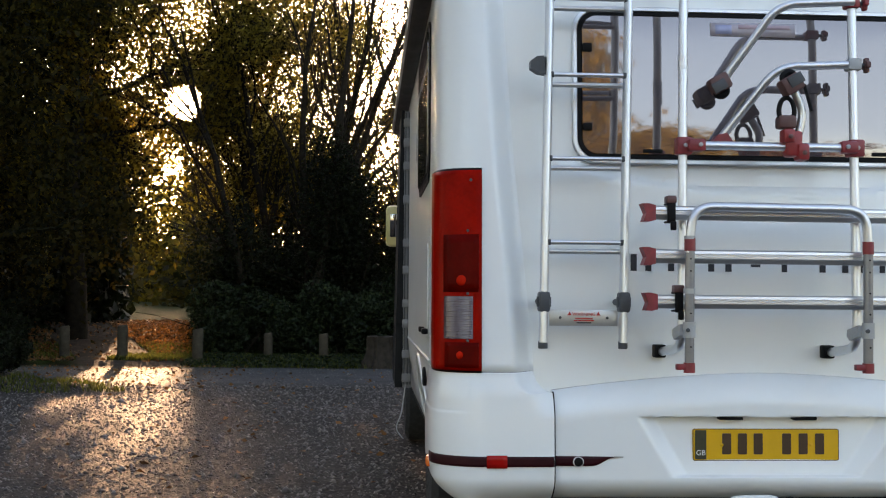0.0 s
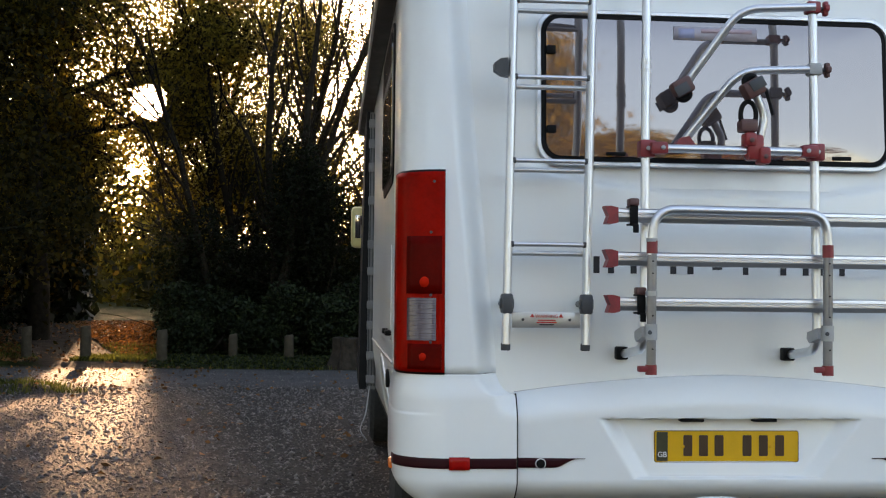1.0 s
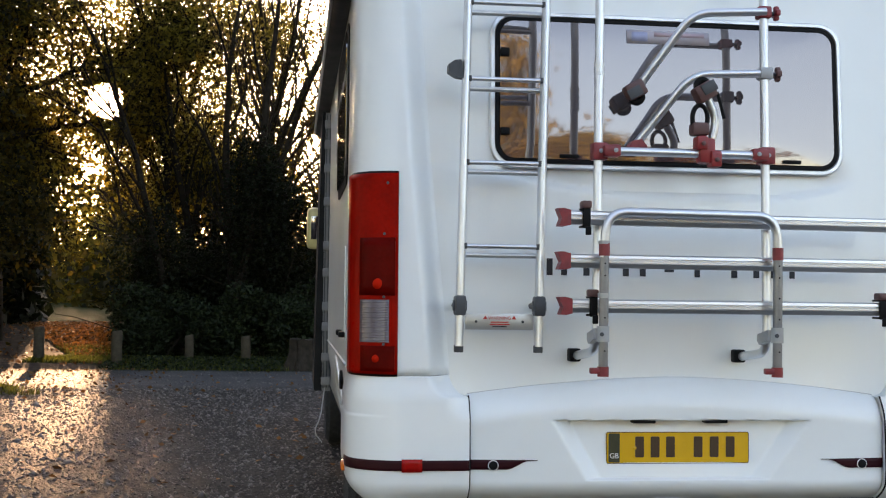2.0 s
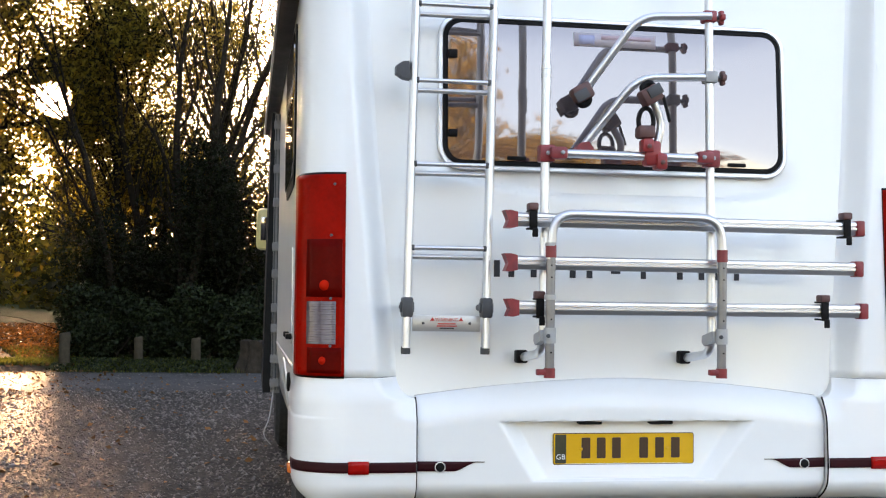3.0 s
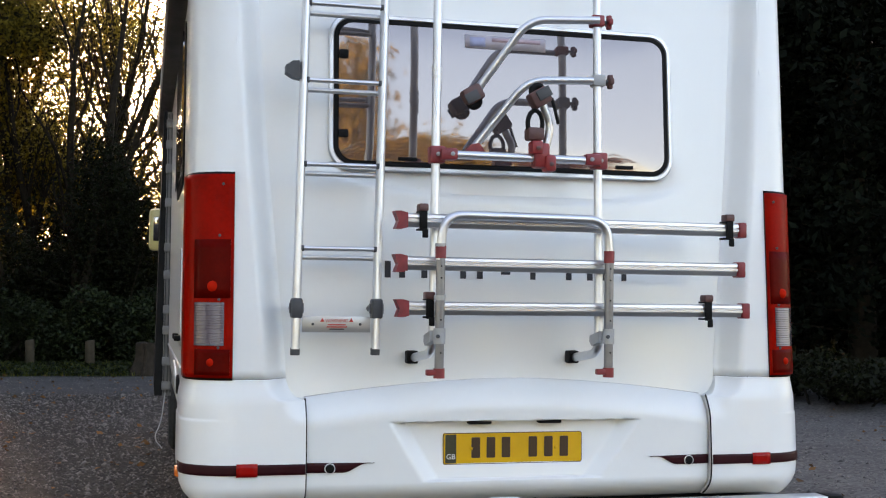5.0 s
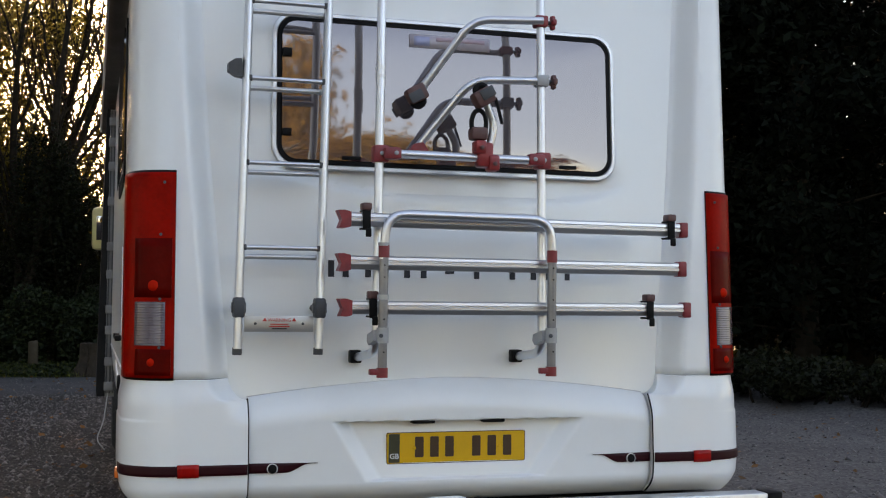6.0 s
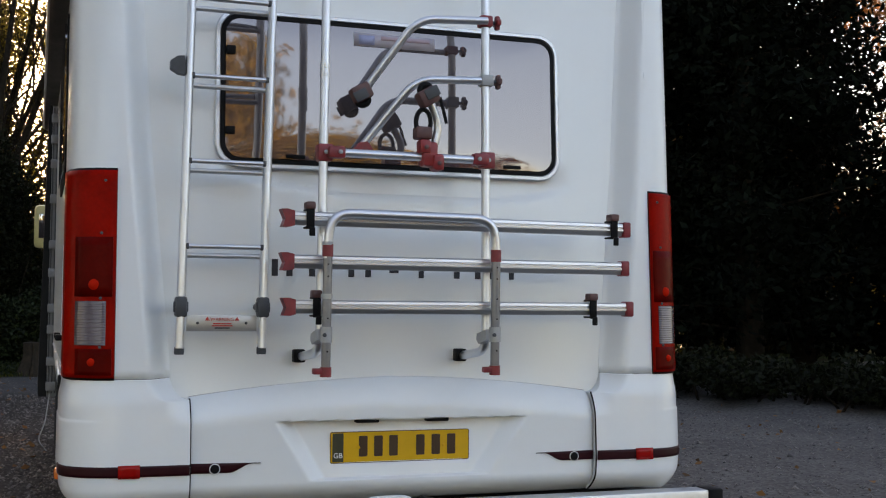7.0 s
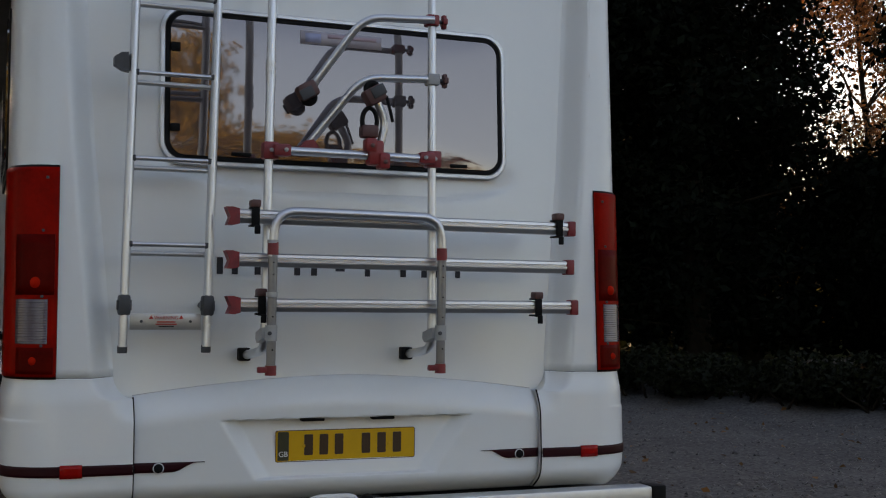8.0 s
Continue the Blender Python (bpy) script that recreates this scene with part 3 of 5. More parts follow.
def build_body():
    for s in (-1, 1):
        rows = []
        for y in sorted(set(steps(0.42, 4.75, 60) + [1.55 - 0.42 * math.cos(radians(a)) for a in range(0, 181, 6)])):
            low = 0.47 + (0.44 + math.sqrt(max(0.0, 0.42 ** 2 - (y - 1.55) ** 2)) - 0.47) * (abs(y - 1.55) < 0.42)
            low = max(low, 0.47)
            rows.append([(s * (1.153 - tuck(z)), y, z) for z in steps(low, 0.92, 10) + steps(0.95, 2.62, 8)])
        thick(Geo().grid(rows).make("side_wall", GELCOAT_SIDE, van, "cream white side wall with a tucked skirt"), 0.006, 0)
        Geo().prism([(s * 1.153, 2.62), (s * 1.15, 2.68), (s * 1.12, 2.74), (s * 1.06, 2.77), (s * 1.0, 2.77), (s * 1.0, 2.6), (s * 1.115, 2.6)], "y", 0.35, 5.6).make("roof_edge", GELCOAT_SIDE, van)
    Geo().box(-1.02, 1.02, 0.30, 5.6, 2.72, 2.765, 0.015).make("roof", GELCOAT_SIDE, van, "white flat roof")
    Geo().box(-0.3, 0.3, 2.0, 2.6, 2.765, 2.84, 0.03).make("roof_vent", LIGHT_GREY, van, "grey roof vent")
    Geo().prism([(4.75, 1.95), (5.9, 1.95), (6.05, 2.1), (5.95, 2.45), (5.6, 2.75), (4.75, 2.75)], "x", -1.12, 1.12).make("over_cab", GELCOAT_SIDE, van, "white over-cab pod")
    Geo().prism([(4.75, 0.42), (4.93, 0.42)] + [(5.35 - 0.42 * math.cos(radians(a)), 0.44 + 0.42 * math.sin(radians(a))) for a in range(0, 181, 20)]
                + [(6.5, 0.40), (6.62, 0.6), (6.55, 1.0), (6.1, 1.2), (5.55, 1.95), (4.75, 1.95)], "x", -0.98, 0.98).make("cab", GELCOAT_SIDE, van, "white cab")
    for s in (-1, 1):
        Geo().prism([(4.9, 1.22), (5.95, 1.22), (5.52, 1.85), (4.9, 1.85)], "x", s * 0.975, s * 0.986).make("cab_window", GLASS_DARK, van, "dark cab side window")
    Geo().add([(-0.9, 6.09, 1.225), (0.9, 6.09, 1.225), (0.86, 5.6, 1.9), (-0.86, 5.6, 1.9), (-0.9, 6.12, 1.24), (0.9, 6.12, 1.24), (0.86, 5.63, 1.915), (-0.86, 5.63, 1.915)],
              [(0, 1, 2, 3), (4, 5, 6, 7), (0, 1, 5, 4), (1, 2, 6, 5), (2, 3, 7, 6), (3, 0, 4, 7)]).make("windscreen", GLASS_DARK, van, "dark windscreen")
    Geo().box(-1.05, 1.05, 0.16, 4.9, 0.40, 0.50).make("underbody", DARK, van, "dark underbody")
    Geo().box(-1.10, 1.10, 0.34, 0.38, 0.48, 2.6).make("rear_bulkhead", DARK, van)
    for cy in (1.55, 5.35):
        for s in (-1, 1):
            m = Matrix.Translation((s * 0.90, cy, 0.33)) @ pose(0, 0, 0, 0, 90 * s)
            Geo().lathe([(0.20, 0.02), (0.28, 0.0), (0.325, 0.03), (0.33, 0.10), (0.325, 0.17), (0.28, 0.20), (0.20, 0.18)], m, 36).make("tyre", TYRE, van, "black tyre")
            Geo().lathe([(0.20, 0.03), (0.20, 0.175), (0.17, 0.16), (0.08, 0.15), (0.05, 0.18), (0.01, 0.18)], m, 24).make("rim", LIGHT_GREY, van, "grey steel rim")
    # nearside: wheel arch lip, windows, lockers, outlets
    for s in (-1, 1):
        arch = [(s * (1.150 - tuck(0.44 + 0.43 * math.sin(radians(a)))), 1.55 - 0.43 * math.cos(radians(a)), 0.44 + 0.43 * math.sin(radians(a))) for a in range(4, 177, 10)]
        Geo().tube(arch, 0.014, 10).make("wheel_arch", GELCOAT, van, "white flared wheel arch lip")
        for y0, y1 in ((0.50, 1.42), (3.72, 4.5)):
            o = rounded_rect(y0, y1, 1.60, 2.24, 0.09, 8)
            w = Geo().prism(o, "x", s * 1.150, s * 1.163).make("side_window", BLACK, van, "side window with a black frame")
            Geo().prism(rounded_rect(y0 + 0.035, y1 - 0.035, 1.635, 2.205, 0.07, 8), "x", s * 1.160, s * 1.170).make("side_pane", SIDE_PANE, w, "tinted acrylic side pane")
        lk = Geo().prism(rounded_rect(0.62, 1.02, 0.98, 1.36, 0.03, 5), "x", s * 1.150, s * 1.159).make("locker_door", GELCOAT_SIDE, van, "white locker hatch")
        for y in (0.55, 0.82):
            Geo().box(s * 1.17 - 0.012, s * 1.17 + 0.012, y, y + 0.06, 1.00, 1.022, 0.004).make("locker_catch", BLACK, lk, "black catch")
        Geo().tube([(s * 1.156, y, 0.90) for y in steps(0.45, 4.7, 8)], 0.006, 6).make("side_moulding", LIGHT_GREY, van, "grey side moulding")
        for y, z in ((0.86, 0.815), (0.60, 0.765)):
            Geo().lathe([(0.040, 0), (0.040, 0.016), (0.034, 0.020), (0.030, 0.006), (0.004, 0.005)], Matrix.Translation((s * (1.151 - tuck(z)), y, z)) @ pose(0, 0, 0, 0, 90 * s), 18).make("outlet", BLACK, van, "round black outlet")
        Geo().box(s * 1.170 - 0.012, s * 1.170 + 0.012, 0.16, 0.22, 0.540, 0.582, 0.010).make("side_marker", AMBER, van, "amber side marker lamp")


def build_side_things():
    # open entrance door, folded back flat along the nearside
    door = Geo().prism([(-1.186, 0.60), (-1.230, 0.60), (-1.234, 0.63), (-1.206, 2.23), (-1.202, 2.26), (-1.186, 2.26)], "y", 3.0, 3.62).make("entrance_door", DOOR_TRIM, van, "dark grey entrance door folded back open")
    Geo().box(-1.186, -1.135, 2.975, 3.0, 0.60, 2.25, 0.004).make("door_edge", HINGE, door, "aluminium door edge")
    for z in (0.66, 0.80, 0.98, 1.10, 1.30, 1.46, 1.72, 1.92, 2.06, 2.18):
        Geo().box(-1.192, -1.140, 2.950, 2.985, z - 0.025, z + 0.025, 0.006).make("hinge", HINGE, door, "grey hinge block")
    for x in (-1.180, -1.160, -1.143):
        Geo().tube([(x, 2.968, 0.62), (x, 2.968, 2.24)], 0.004, 6).make("edge_bead", GREY, door)
    Geo().tube(bend([(-1.17, 2.97, 0.62), (-1.19, 2.96, 0.45), (-1.23, 2.96, 0.36), (-1.18, 2.97, 0.30)], 0.05), 0.0035, 6).make("hanging_strap", LIGHT_GREY, door, "loose pale strap")
    # awning cassette
    aw = Geo().prism([(-1.153, 2.30), (-1.20, 2.295), (-1.225, 2.31), (-1.235, 2.35), (-1.232, 2.40), (-1.20, 2.43), (-1.153, 2.43)], "y", 0.36, 4.4).make(
        "awning_cassette", AWNING, van, "dark grey rolled awning cassette")
    # white strip along the front, the sunlit edge of the awning as colour
    Geo().tube([(-1.231, y, 2.318) for y in steps(0.36, 4.4, 6)], 0.007, 8).make("awning_lit_edge", WHITE_INK, aw, "white strip painted as the awning's sunlit front edge")
    Geo().box(-1.24, -1.15, 0.33, 0.36, 2.29, 2.44, 0.008).make("awning_end", GREY, aw)
    for s in (-1, 1):
        m = Geo().box(s * 1.215 - 0.062, s * 1.215 + 0.062, 4.24, 4.33, 1.49, 1.78, 0.03).make("wing_mirror", CREAM, van, "cream wing mirror housing")
        Geo().box(-0.034, 0.034, -0.006, 0.006, -0.082, 0.082, 0.004, Matrix.Translation((s * 1.215, 4.232, 1.637)) @ pose(0, 0, 0, 7)).make("mirror_glass", MIRROR, m, "mirror glass")
        Geo().tube([(s * 0.97, 4.9, 1.55), (s * 1.15, 4.32, 1.56)], 0.018, 8).make("mirror_arm", BLACK, m)
    # towing gear under the bumper
    Geo().box(0.02, 1.155, -0.19, -0.10, 0.375, 0.462, 0.006).make("tow_bar", ALU_SATIN, van, "pale metal bar under the bumper")
    Geo().box(1.155, 1.215, -0.194, -0.096, 0.371, 0.466, 0.008).make("bar_cap", BLACK, van, "black end cap")
    Geo().box(0.05, 0.13, -0.12, 0.4, 0.39, 0.45, 0.004).make("bar_bracket", DARK, van)
    Geo().box(0.90, 0.98, -0.12, 0.4, 0.39, 0.45, 0.004).make("bar_bracket", DARK, van)
    Geo().tube(bend([(-0.20, -0.10, 0.43), (-0.16, -0.15, 0.478), (-0.01, -0.15, 0.478), (0.02, -0.10, 0.43)], 0.05), 0.012, 10).make("white_loop", WHITE_INK, van, "white cable loop")
    Geo().lathe([(0.012, -0.06), (0.012, 0), (0.025, 0.012), (0.028, 0.03), (0.018, 0.05), (0.003, 0.055)], Matrix.Translation((0.035, -0.15, 0.43)), 16).make("tow_ball", BLACK, van, "black tow ball")


build_rear_panel()
for SIDE in (-1, 1):
    build_corner(SIDE)
build_bumper()
build_rear_window()
build_decal()
build_body()
build_side_things()


# ---- roof ladder ----
def build_ladder():
    lad = thing("roof_ladder", "aluminium roof ladder clamped to the motorhome's rear panel", "ladder")

    def ly(z):
        return -0.085 + 0.06 * (z - 0.89)
    ends = ((-0.797, -0.768), (-0.522, -0.489))
    for a, b in ends:
        def rx(z):
            return a + (b - a) * (z - 0.99) / 1.18
        Geo().tube(bend([(rx(0.995), ly(0.995), 0.995), (rx(2.72), ly(2.72), 2.72), (rx(2.9), 0.25, 2.84), (rx(2.9), 0.55, 2.84)], 0.12), 0.0150, 14, squash=(1.0, 1.7)).make("rail", ALU, lad, "silver ladder rail")
        Geo().lathe([(0.0155, 0), (0.0165, 0.004), (0.0165, 0.022), (0.0145, 0.026)], Matrix.Translation((rx(0.98), ly(0.98), 0.975)), 14).make("end_cap", GREY, lad, "dark grey end cap")
        cl = Geo().box(rx(1.134) - 0.019, rx(1.134) + 0.019, ly(1.134) - 0.030, ly(1.134) + 0.03, 1.099, 1.169, 0.009).make("clamp", GREY, lad, "grey plastic clamp")
        Geo().box(rx(1.134) - 0.024, rx(1.134) - 0.017, ly(1.134) - 0.012, ly(1.134) + 0.01, 1.116, 1.152, 0.003).make("clamp_bolt", GREY, cl)
        Geo().box(rx(1.134) + 0.017, rx(1.134) + 0.024, ly(1.134) - 0.012, ly(1.134) + 0.01, 1.116, 1.152, 0.003).make("clamp_bolt", GREY, cl)
        Geo().tube([(rx(1.134), ly(1.134) + 0.02, 1.134), (rx(1.134), 0.06, 1.134)], 0.012, 10).make("stand_off", GREY, lad)
    for z in (2.195, 1.922, 1.628, 1.338):
        x0 = -0.797 + 0.029 * (z - 0.99) / 1.18 + 0.012
        x1 = -0.522 + 0.033 * (z - 0.99) / 1.18 - 0.012
        rung = Geo().tube([(x0, ly(z) - 0.012, z), (x1, ly(z) - 0.012, z)], 0.0085, 10).make("rung", ALU, lad, "silver double rung")
        Geo().tube([(x0, ly(z) + 0.018, z - 0.030), (x1, ly(z) + 0.018, z - 0.030)], 0.0095, 10).make("rung_rear_bar", ALU_SATIN, rung)
        for x in (x0, x1):
            Geo().box(x - 0.006, x + 0.006, ly(z) - 0.022, ly(z) - 0.002, z - 0.010, z + 0.010, 0.003).make("rung_end", GREY, rung)
    buf = Geo()
    z = 1.955
    buf.prism([(-0.786, z - 0.032), (-0.792, z + 0.032), (-0.815, z + 0.030), (-0.838, z + 0.014), (-0.838, z - 0.012), (-0.812, z - 0.028)], "y", ly(z) - 0.02, ly(z) + 0.025)
    buf.make("rubber_buffer", GREY, lad, "dark grey rubber buffer")
    pl = Geo().box(-0.772, -0.536, ly(1.08) + 0.016, ly(1.08) + 0.020, 1.052, 1.106, 0.001).make("warning_plate", PLATE_METAL, lad, "riveted metal warning plate")
    y = ly(1.08) + 0.0148
    up = pose(0, 0, 0, 90)
    words("WARNING", 0.0165, Matrix.Translation((-0.653, y - 0.0006, 1.0915)) @ up, RED_INK, pl, "warning_word")
    for x in (-0.703, -0.603):
        Geo().prism([(x - 0.008, 1.088), (x + 0.008, 1.088), (x, 1.101)], "y", y - 0.001, y).make("warning_triangle", RED_INK, pl)
    for i, w in enumerate((0.062, 0.070, 0.050)):
        Geo().box(-0.653 - w / 2, -0.653 + w / 2, y - 0.001, y, 1.076 - 0.0075 * i, 1.080 - 0.0075 * i).make("print_line", RED_INK if i < 2 else BLACK_INK, pl)
    for x in (-0.735, -0.572):
        Geo().lathe([(0.005, 0), (0.005, 0.003), (0.002, 0.005)], Matrix.Translation((x, y + 0.001, 1.080)) @ up, 10).make("rivet", GREY, pl)


# ---- bicycle carrier ----
def rail_profile():
    """Cross-section (y, z) of a wheel rail: flat top, two ridges in front, dark flank under them."""
    return [(0.020, 0.022), (-0.012, 0.023), (-0.020, 0.018), (-0.021, 0.009), (-0.015, 0.007), (-0.015, 0.004), (-0.022, 0.002), (-0.022, -0.006), (-0.016, -0.009), (-0.010, -0.023), (0.018, -0.023), (0.022, -0.018)]


def build_rack():
    rack = thing("bicycle_rack", "folded aluminium bicycle rack with red plastic fittings on the motorhome", "bicycle rack")

    def py(z):
        return -0.15 + 0.06 * (z - 0.89)
    # upright posts with their feet on the panel
    for x0, x1 in ((-0.333, -0.311), (0.272, 0.286)):
        def px(z):
            return x0 + (x1 - x0) * (z - 1.09) / 1.09
        foot = x0 - 0.028
        Geo().tube(bend([(px(2.75), 0.12, 2.86), (px(2.66), py(2.66), 2.70), (px(1.1), py(1.1), 1.1), (px(1.0), py(1.0), 0.985), (foot, 0.02, 0.962)], 0.07), 0.0155, 16).make("upright", ALU, rack, "silver upright tube")
        Geo().box(foot - 0.028, foot + 0.014, 0.016, 0.058, 0.940, 0.986, 0.006).make("foot", BLACK, rack, "black foot block")
    for z, r in ((1.975, 0.0185), (1.945, 0.0185)):
        Geo().tube([(-0.3155, py(z), z - 0.006), (-0.3155, py(z), z + 0.006)], r, 14).make("joint_ring", ALU_SATIN, rack, "tube joint ring")
    Geo().tube([(-0.3155, py(1.93), 1.895), (-0.3155, py(1.98), 1.985)], 0.0170, 14).make("joint_sleeve", ALU_SATIN, rack)
    # folded platform frame
    yl, yr = -0.235, -0.235
    Geo().tube(bend([(-0.333, yl, 1.30), (-0.324, yl, 1.454), (0.266, yr, 1.450), (0.272, yr, 1.30)], 0.075, 8), 0.0155, 16).make("platform_hoop", ALU, rack, "silver hoop of the folded platform")
    for x, z1 in ((-0.334, 1.318), (0.270, 1.312)):
        leg = Geo().tube([(x, yl, 0.925), (x + 0.002, yl, z1)], 0.0158, 16).make("leg", STEEL, rack, "polished lower leg")
        Geo().tube([(x + 0.002, yl, z1 - 0.012), (x + 0.002, yl, z1 + 0.030)], 0.0185, 14).make("collar", RED_PLASTIC, leg, "red collar")
        cap = Geo().tube([(x, yl, 0.905), (x, yl, 0.938)], 0.0192, 14)
        cap.box(x - 0.045, x, yl - 0.012, yl + 0.012, 0.914, 0.934, 0.004).make("leg_cap", RED_PLASTIC, leg, "red end cap with a lug")
        for z in (0.99, 1.10, 1.17, 1.24, 1.28):
            Geo().lathe([(0.0030, 0), (0.0030, 0.002), (0.001, 0.0025)], Matrix.Translation((x + 0.001, yl - 0.0152, z)) @ pose(0, 0, 0, 90), 8).make("peg_hole", BLACK, leg)
        c = Geo().tube([(x, yl, 1.020), (x, yl, 1.072)], 0.0205, 14)
        c.prism([(yl + 0.01, 1.064), (yl + 0.01, 1.028), (py(1.04) - 0.01, 1.010), (py(1.04) + 0.012, 1.024), (py(1.04) + 0.008, 1.046)], "x", x - 0.030, x - 0.010)
        c.make("clamp", LIGHT_GREY, rack, "light grey plastic clamp")
        Geo().lathe([(0.007, 0), (0.007, 0.005), (0.002, 0.006)], Matrix.Translation((x - 0.010, yl - 0.018, 1.045)) @ pose(0, 0, 0, 90), 10).make("clamp_bolt", GREY, rack)
    Geo().tube([(-0.334, yl, 1.165), (-0.334, yl, 1.182)], 0.0195, 14).make("leg_ring", LIGHT_GREY, rack, "light grey ring")
    Geo().tube([(-0.333, yl, 1.345), (-0.333, yl, 1.356)], 0.0190, 14).make("leg_ring", LIGHT_GREY, rack, "light grey ring")
    # three wheel rails
    for zl, zr, xl, xr, strap_l, strap_r in ((1.436, 1.430, -0.445, 0.795, -0.384, 0.752), (1.290, 1.287, -0.445, 0.790, None, None), (1.138, 1.138, -0.438, 0.808, -0.358, 0.668)):
        yb = -0.172
        g = Geo()
        pr = rail_profile()
        g.grid([[(xl, yb + a, zl + b) for a, b in pr], [(xr, yb + a, zr + b) for a, b in pr]], closed=True)
        n = len(pr)
        g.f += [tuple(range(n)), tuple(range(2 * n - 1, n - 1, -1))]
        rail = g.make("wheel_rail", ALU, rack, "ribbed aluminium wheel rail with red end caps", 25)
        Geo().box(xr - 0.004, xr + 0.026, yb - 0.027, yb + 0.026, zr - 0.028, zr + 0.028, 0.006).make("end_cap", RED_PLASTIC, rail, "red end cap")
        Geo().prism([(xl + 0.008, zl + 0.024), (xl + 0.008, zl - 0.026), (xl - 0.012, zl - 0.031), (xl - 0.034, zl - 0.030), (xl - 0.024, zl - 0.004), (xl - 0.038, zl + 0.029), (xl - 0.016, zl + 0.030)], "y", yb - 0.027, yb + 0.026).make(
            "flared_cap", RED_PLASTIC, rail, "red flared end cap")
        for sx, zz in ((strap_l, zl), (strap_r, zr)):
            if sx is None:
                continue
            st = Geo()
            st.box(sx - 0.014, sx + 0.014, yb - 0.029, yb - 0.023, zz - 0.036, zz + 0.034, 0.003)
            st.box(sx - 0.014, sx + 0.014, yb - 0.029, yb + 0.030, zz + 0.026, zz + 0.033, 0.003)
            st.box(sx - 0.014, sx + 0.014, yb - 0.029, yb + 0.030, zz - 0.034, zz - 0.027, 0.003)
            st.box(sx - 0.004, sx + 0.016, yb - 0.032, yb - 0.024, zz - 0.060, zz - 0.030, 0.003)
            strap = st.make("strap", BLACK, rail, "black ratchet strap")
            Geo().box(sx - 0.017, sx + 0.017, yb - 0.035, yb + 0.012, zz + 0.030, zz + 0.056, 0.006).make("buckle", BROWN_PLASTIC, strap, "dull red buckle")
    # cross tube with corner brackets
    zc = 1.670
    Geo().tube([(-0.30, py(zc) - 0.034, zc), (0.275, py(zc) - 0.034, zc - 0.002)], 0.0150, 16).make("cross_tube", ALU, rack, "silver cross tube")
    for x, s in ((-0.319, 1), (0.281, -1)):
        br = Geo().box(x - 0.027, x + 0.027, py(zc) - 0.030, py(zc) + 0.022, zc - 0.030, zc + 0.030, 0.007)
        br.box(x + s * 0.0 - 0.03 + s * 0.035, x + 0.03 + s * 0.035, py(zc) - 0.056, py(zc) - 0.012, zc - 0.021, zc + 0.021, 0.008)
        b = br.make("bracket", RED_PLASTIC, rack, "red corner bracket")
        for dx in (0.0, 0.045 * s):
            Geo().lathe([(0.0075, 0), (0.0075, 0.006), (0.003, 0.008)], Matrix.Translation((x + dx, py(zc) - (0.03 if dx == 0 else 0.056), zc)) @ pose(0, 0, 0, 90), 10).make("bolt", LIGHT_GREY, b, "pale bolt head")
    # bike arms
    ya = py(2.0) - 0.015

    def jaw(x, y, z, turn, mat):
        m = Matrix.Translation((x, y, z)) @ pose(0, 0, 0, 0, turn, 0)
        j = Geo().box(-0.036, 0.036, -0.032, 0.032, -0.030, 0.030, 0.011, m).make("jaw", mat, rack, "grey and red frame clamp jaw")
        Geo().box(-0.040, 0.014, -0.037, -0.030, -0.026, 0.012, 0.003, m).make("jaw_plate", GREY, j)
        ring = [m @ Vector((-0.020 * math.cos(a) - 0.006, 0.0, -0.026 - 0.016 * math.sin(a))) for a in (radians(d) for d in range(-20, 201, 20))]
        Geo().tube(ring, 0.0125, 8, squash=(1, 1)).make("jaw_pad", BLACK, j, "black rubber jaw pad")
        return j
    Geo().tube(bend([(0.285, ya, 2.185), (0.0258, -0.075, 2.1759), (-0.1381, 0.0, 1.9344)], 0.07, 8), 0.0145, 16).make("upper_arm", ALU, rack, "long bent silver arm")
    jaw(-0.161, 0.005, 1.9074, -30, BROWN_PLASTIC)
    Geo().lathe([(0.0165, -0.012), (0.0165, 0.012)], Matrix.Translation((-0.1381, 0.0, 1.9344)) @ pose(0, 0, 0, 0, 32, 0), 14).make("arm_ferrule", LIGHT_GREY, rack)
    Geo().tube(bend([(0.29, ya, 1.965), (0.0238, -0.072, 1.9572), (-0.1481, 0.015, 1.7218)], 0.07, 8), 0.0145, 16).make("middle_arm", ALU, rack, "bent silver arm")
    Geo().prism([(-0.196, 1.690), (-0.112, 1.690), (-0.120, 1.708), (-0.138, 1.732), (-0.170, 1.726)], "y", -0.012, 0.040).make("arm_shoe", RED_PLASTIC, rack, "red shoe at the arm's end")
    # clamps on the upright
    for z, mat, knob in ((2.186, RED_PLASTIC, RED_PLASTIC), (1.965, LIGHT_GREY, BROWN_PLASTIC)):
        x = 0.284
        c = Geo().box(x - 0.024, x + 0.024, py(z) - 0.028, py(z) + 0.022, z - 0.021, z + 0.021, 0.007).make("arm_clamp", mat, rack, "clamp on the upright")
        Geo().tube([(x + 0.02, py(z), z), (x + 0.044, py(z), z)], 0.007, 8).make("knob_screw", GREY, c)
        k = Geo()
        k.box(x + 0.040, x + 0.058, py(z) - 0.012, py(z) + 0.012, z - 0.026, z + 0.026, 0.006)
        k.box(x + 0.040, x + 0.058, py(z) - 0.026, py(z) + 0.026, z - 0.012, z + 0.012, 0.006)
        k.make("knob", knob, c, "star knob")
    # short arm in the middle
    yc = py(zc) - 0.034
    cc = Geo().box(0.022, 0.078, yc - 0.030, yc + 0.026, zc - 0.036, zc + 0.052, 0.010)
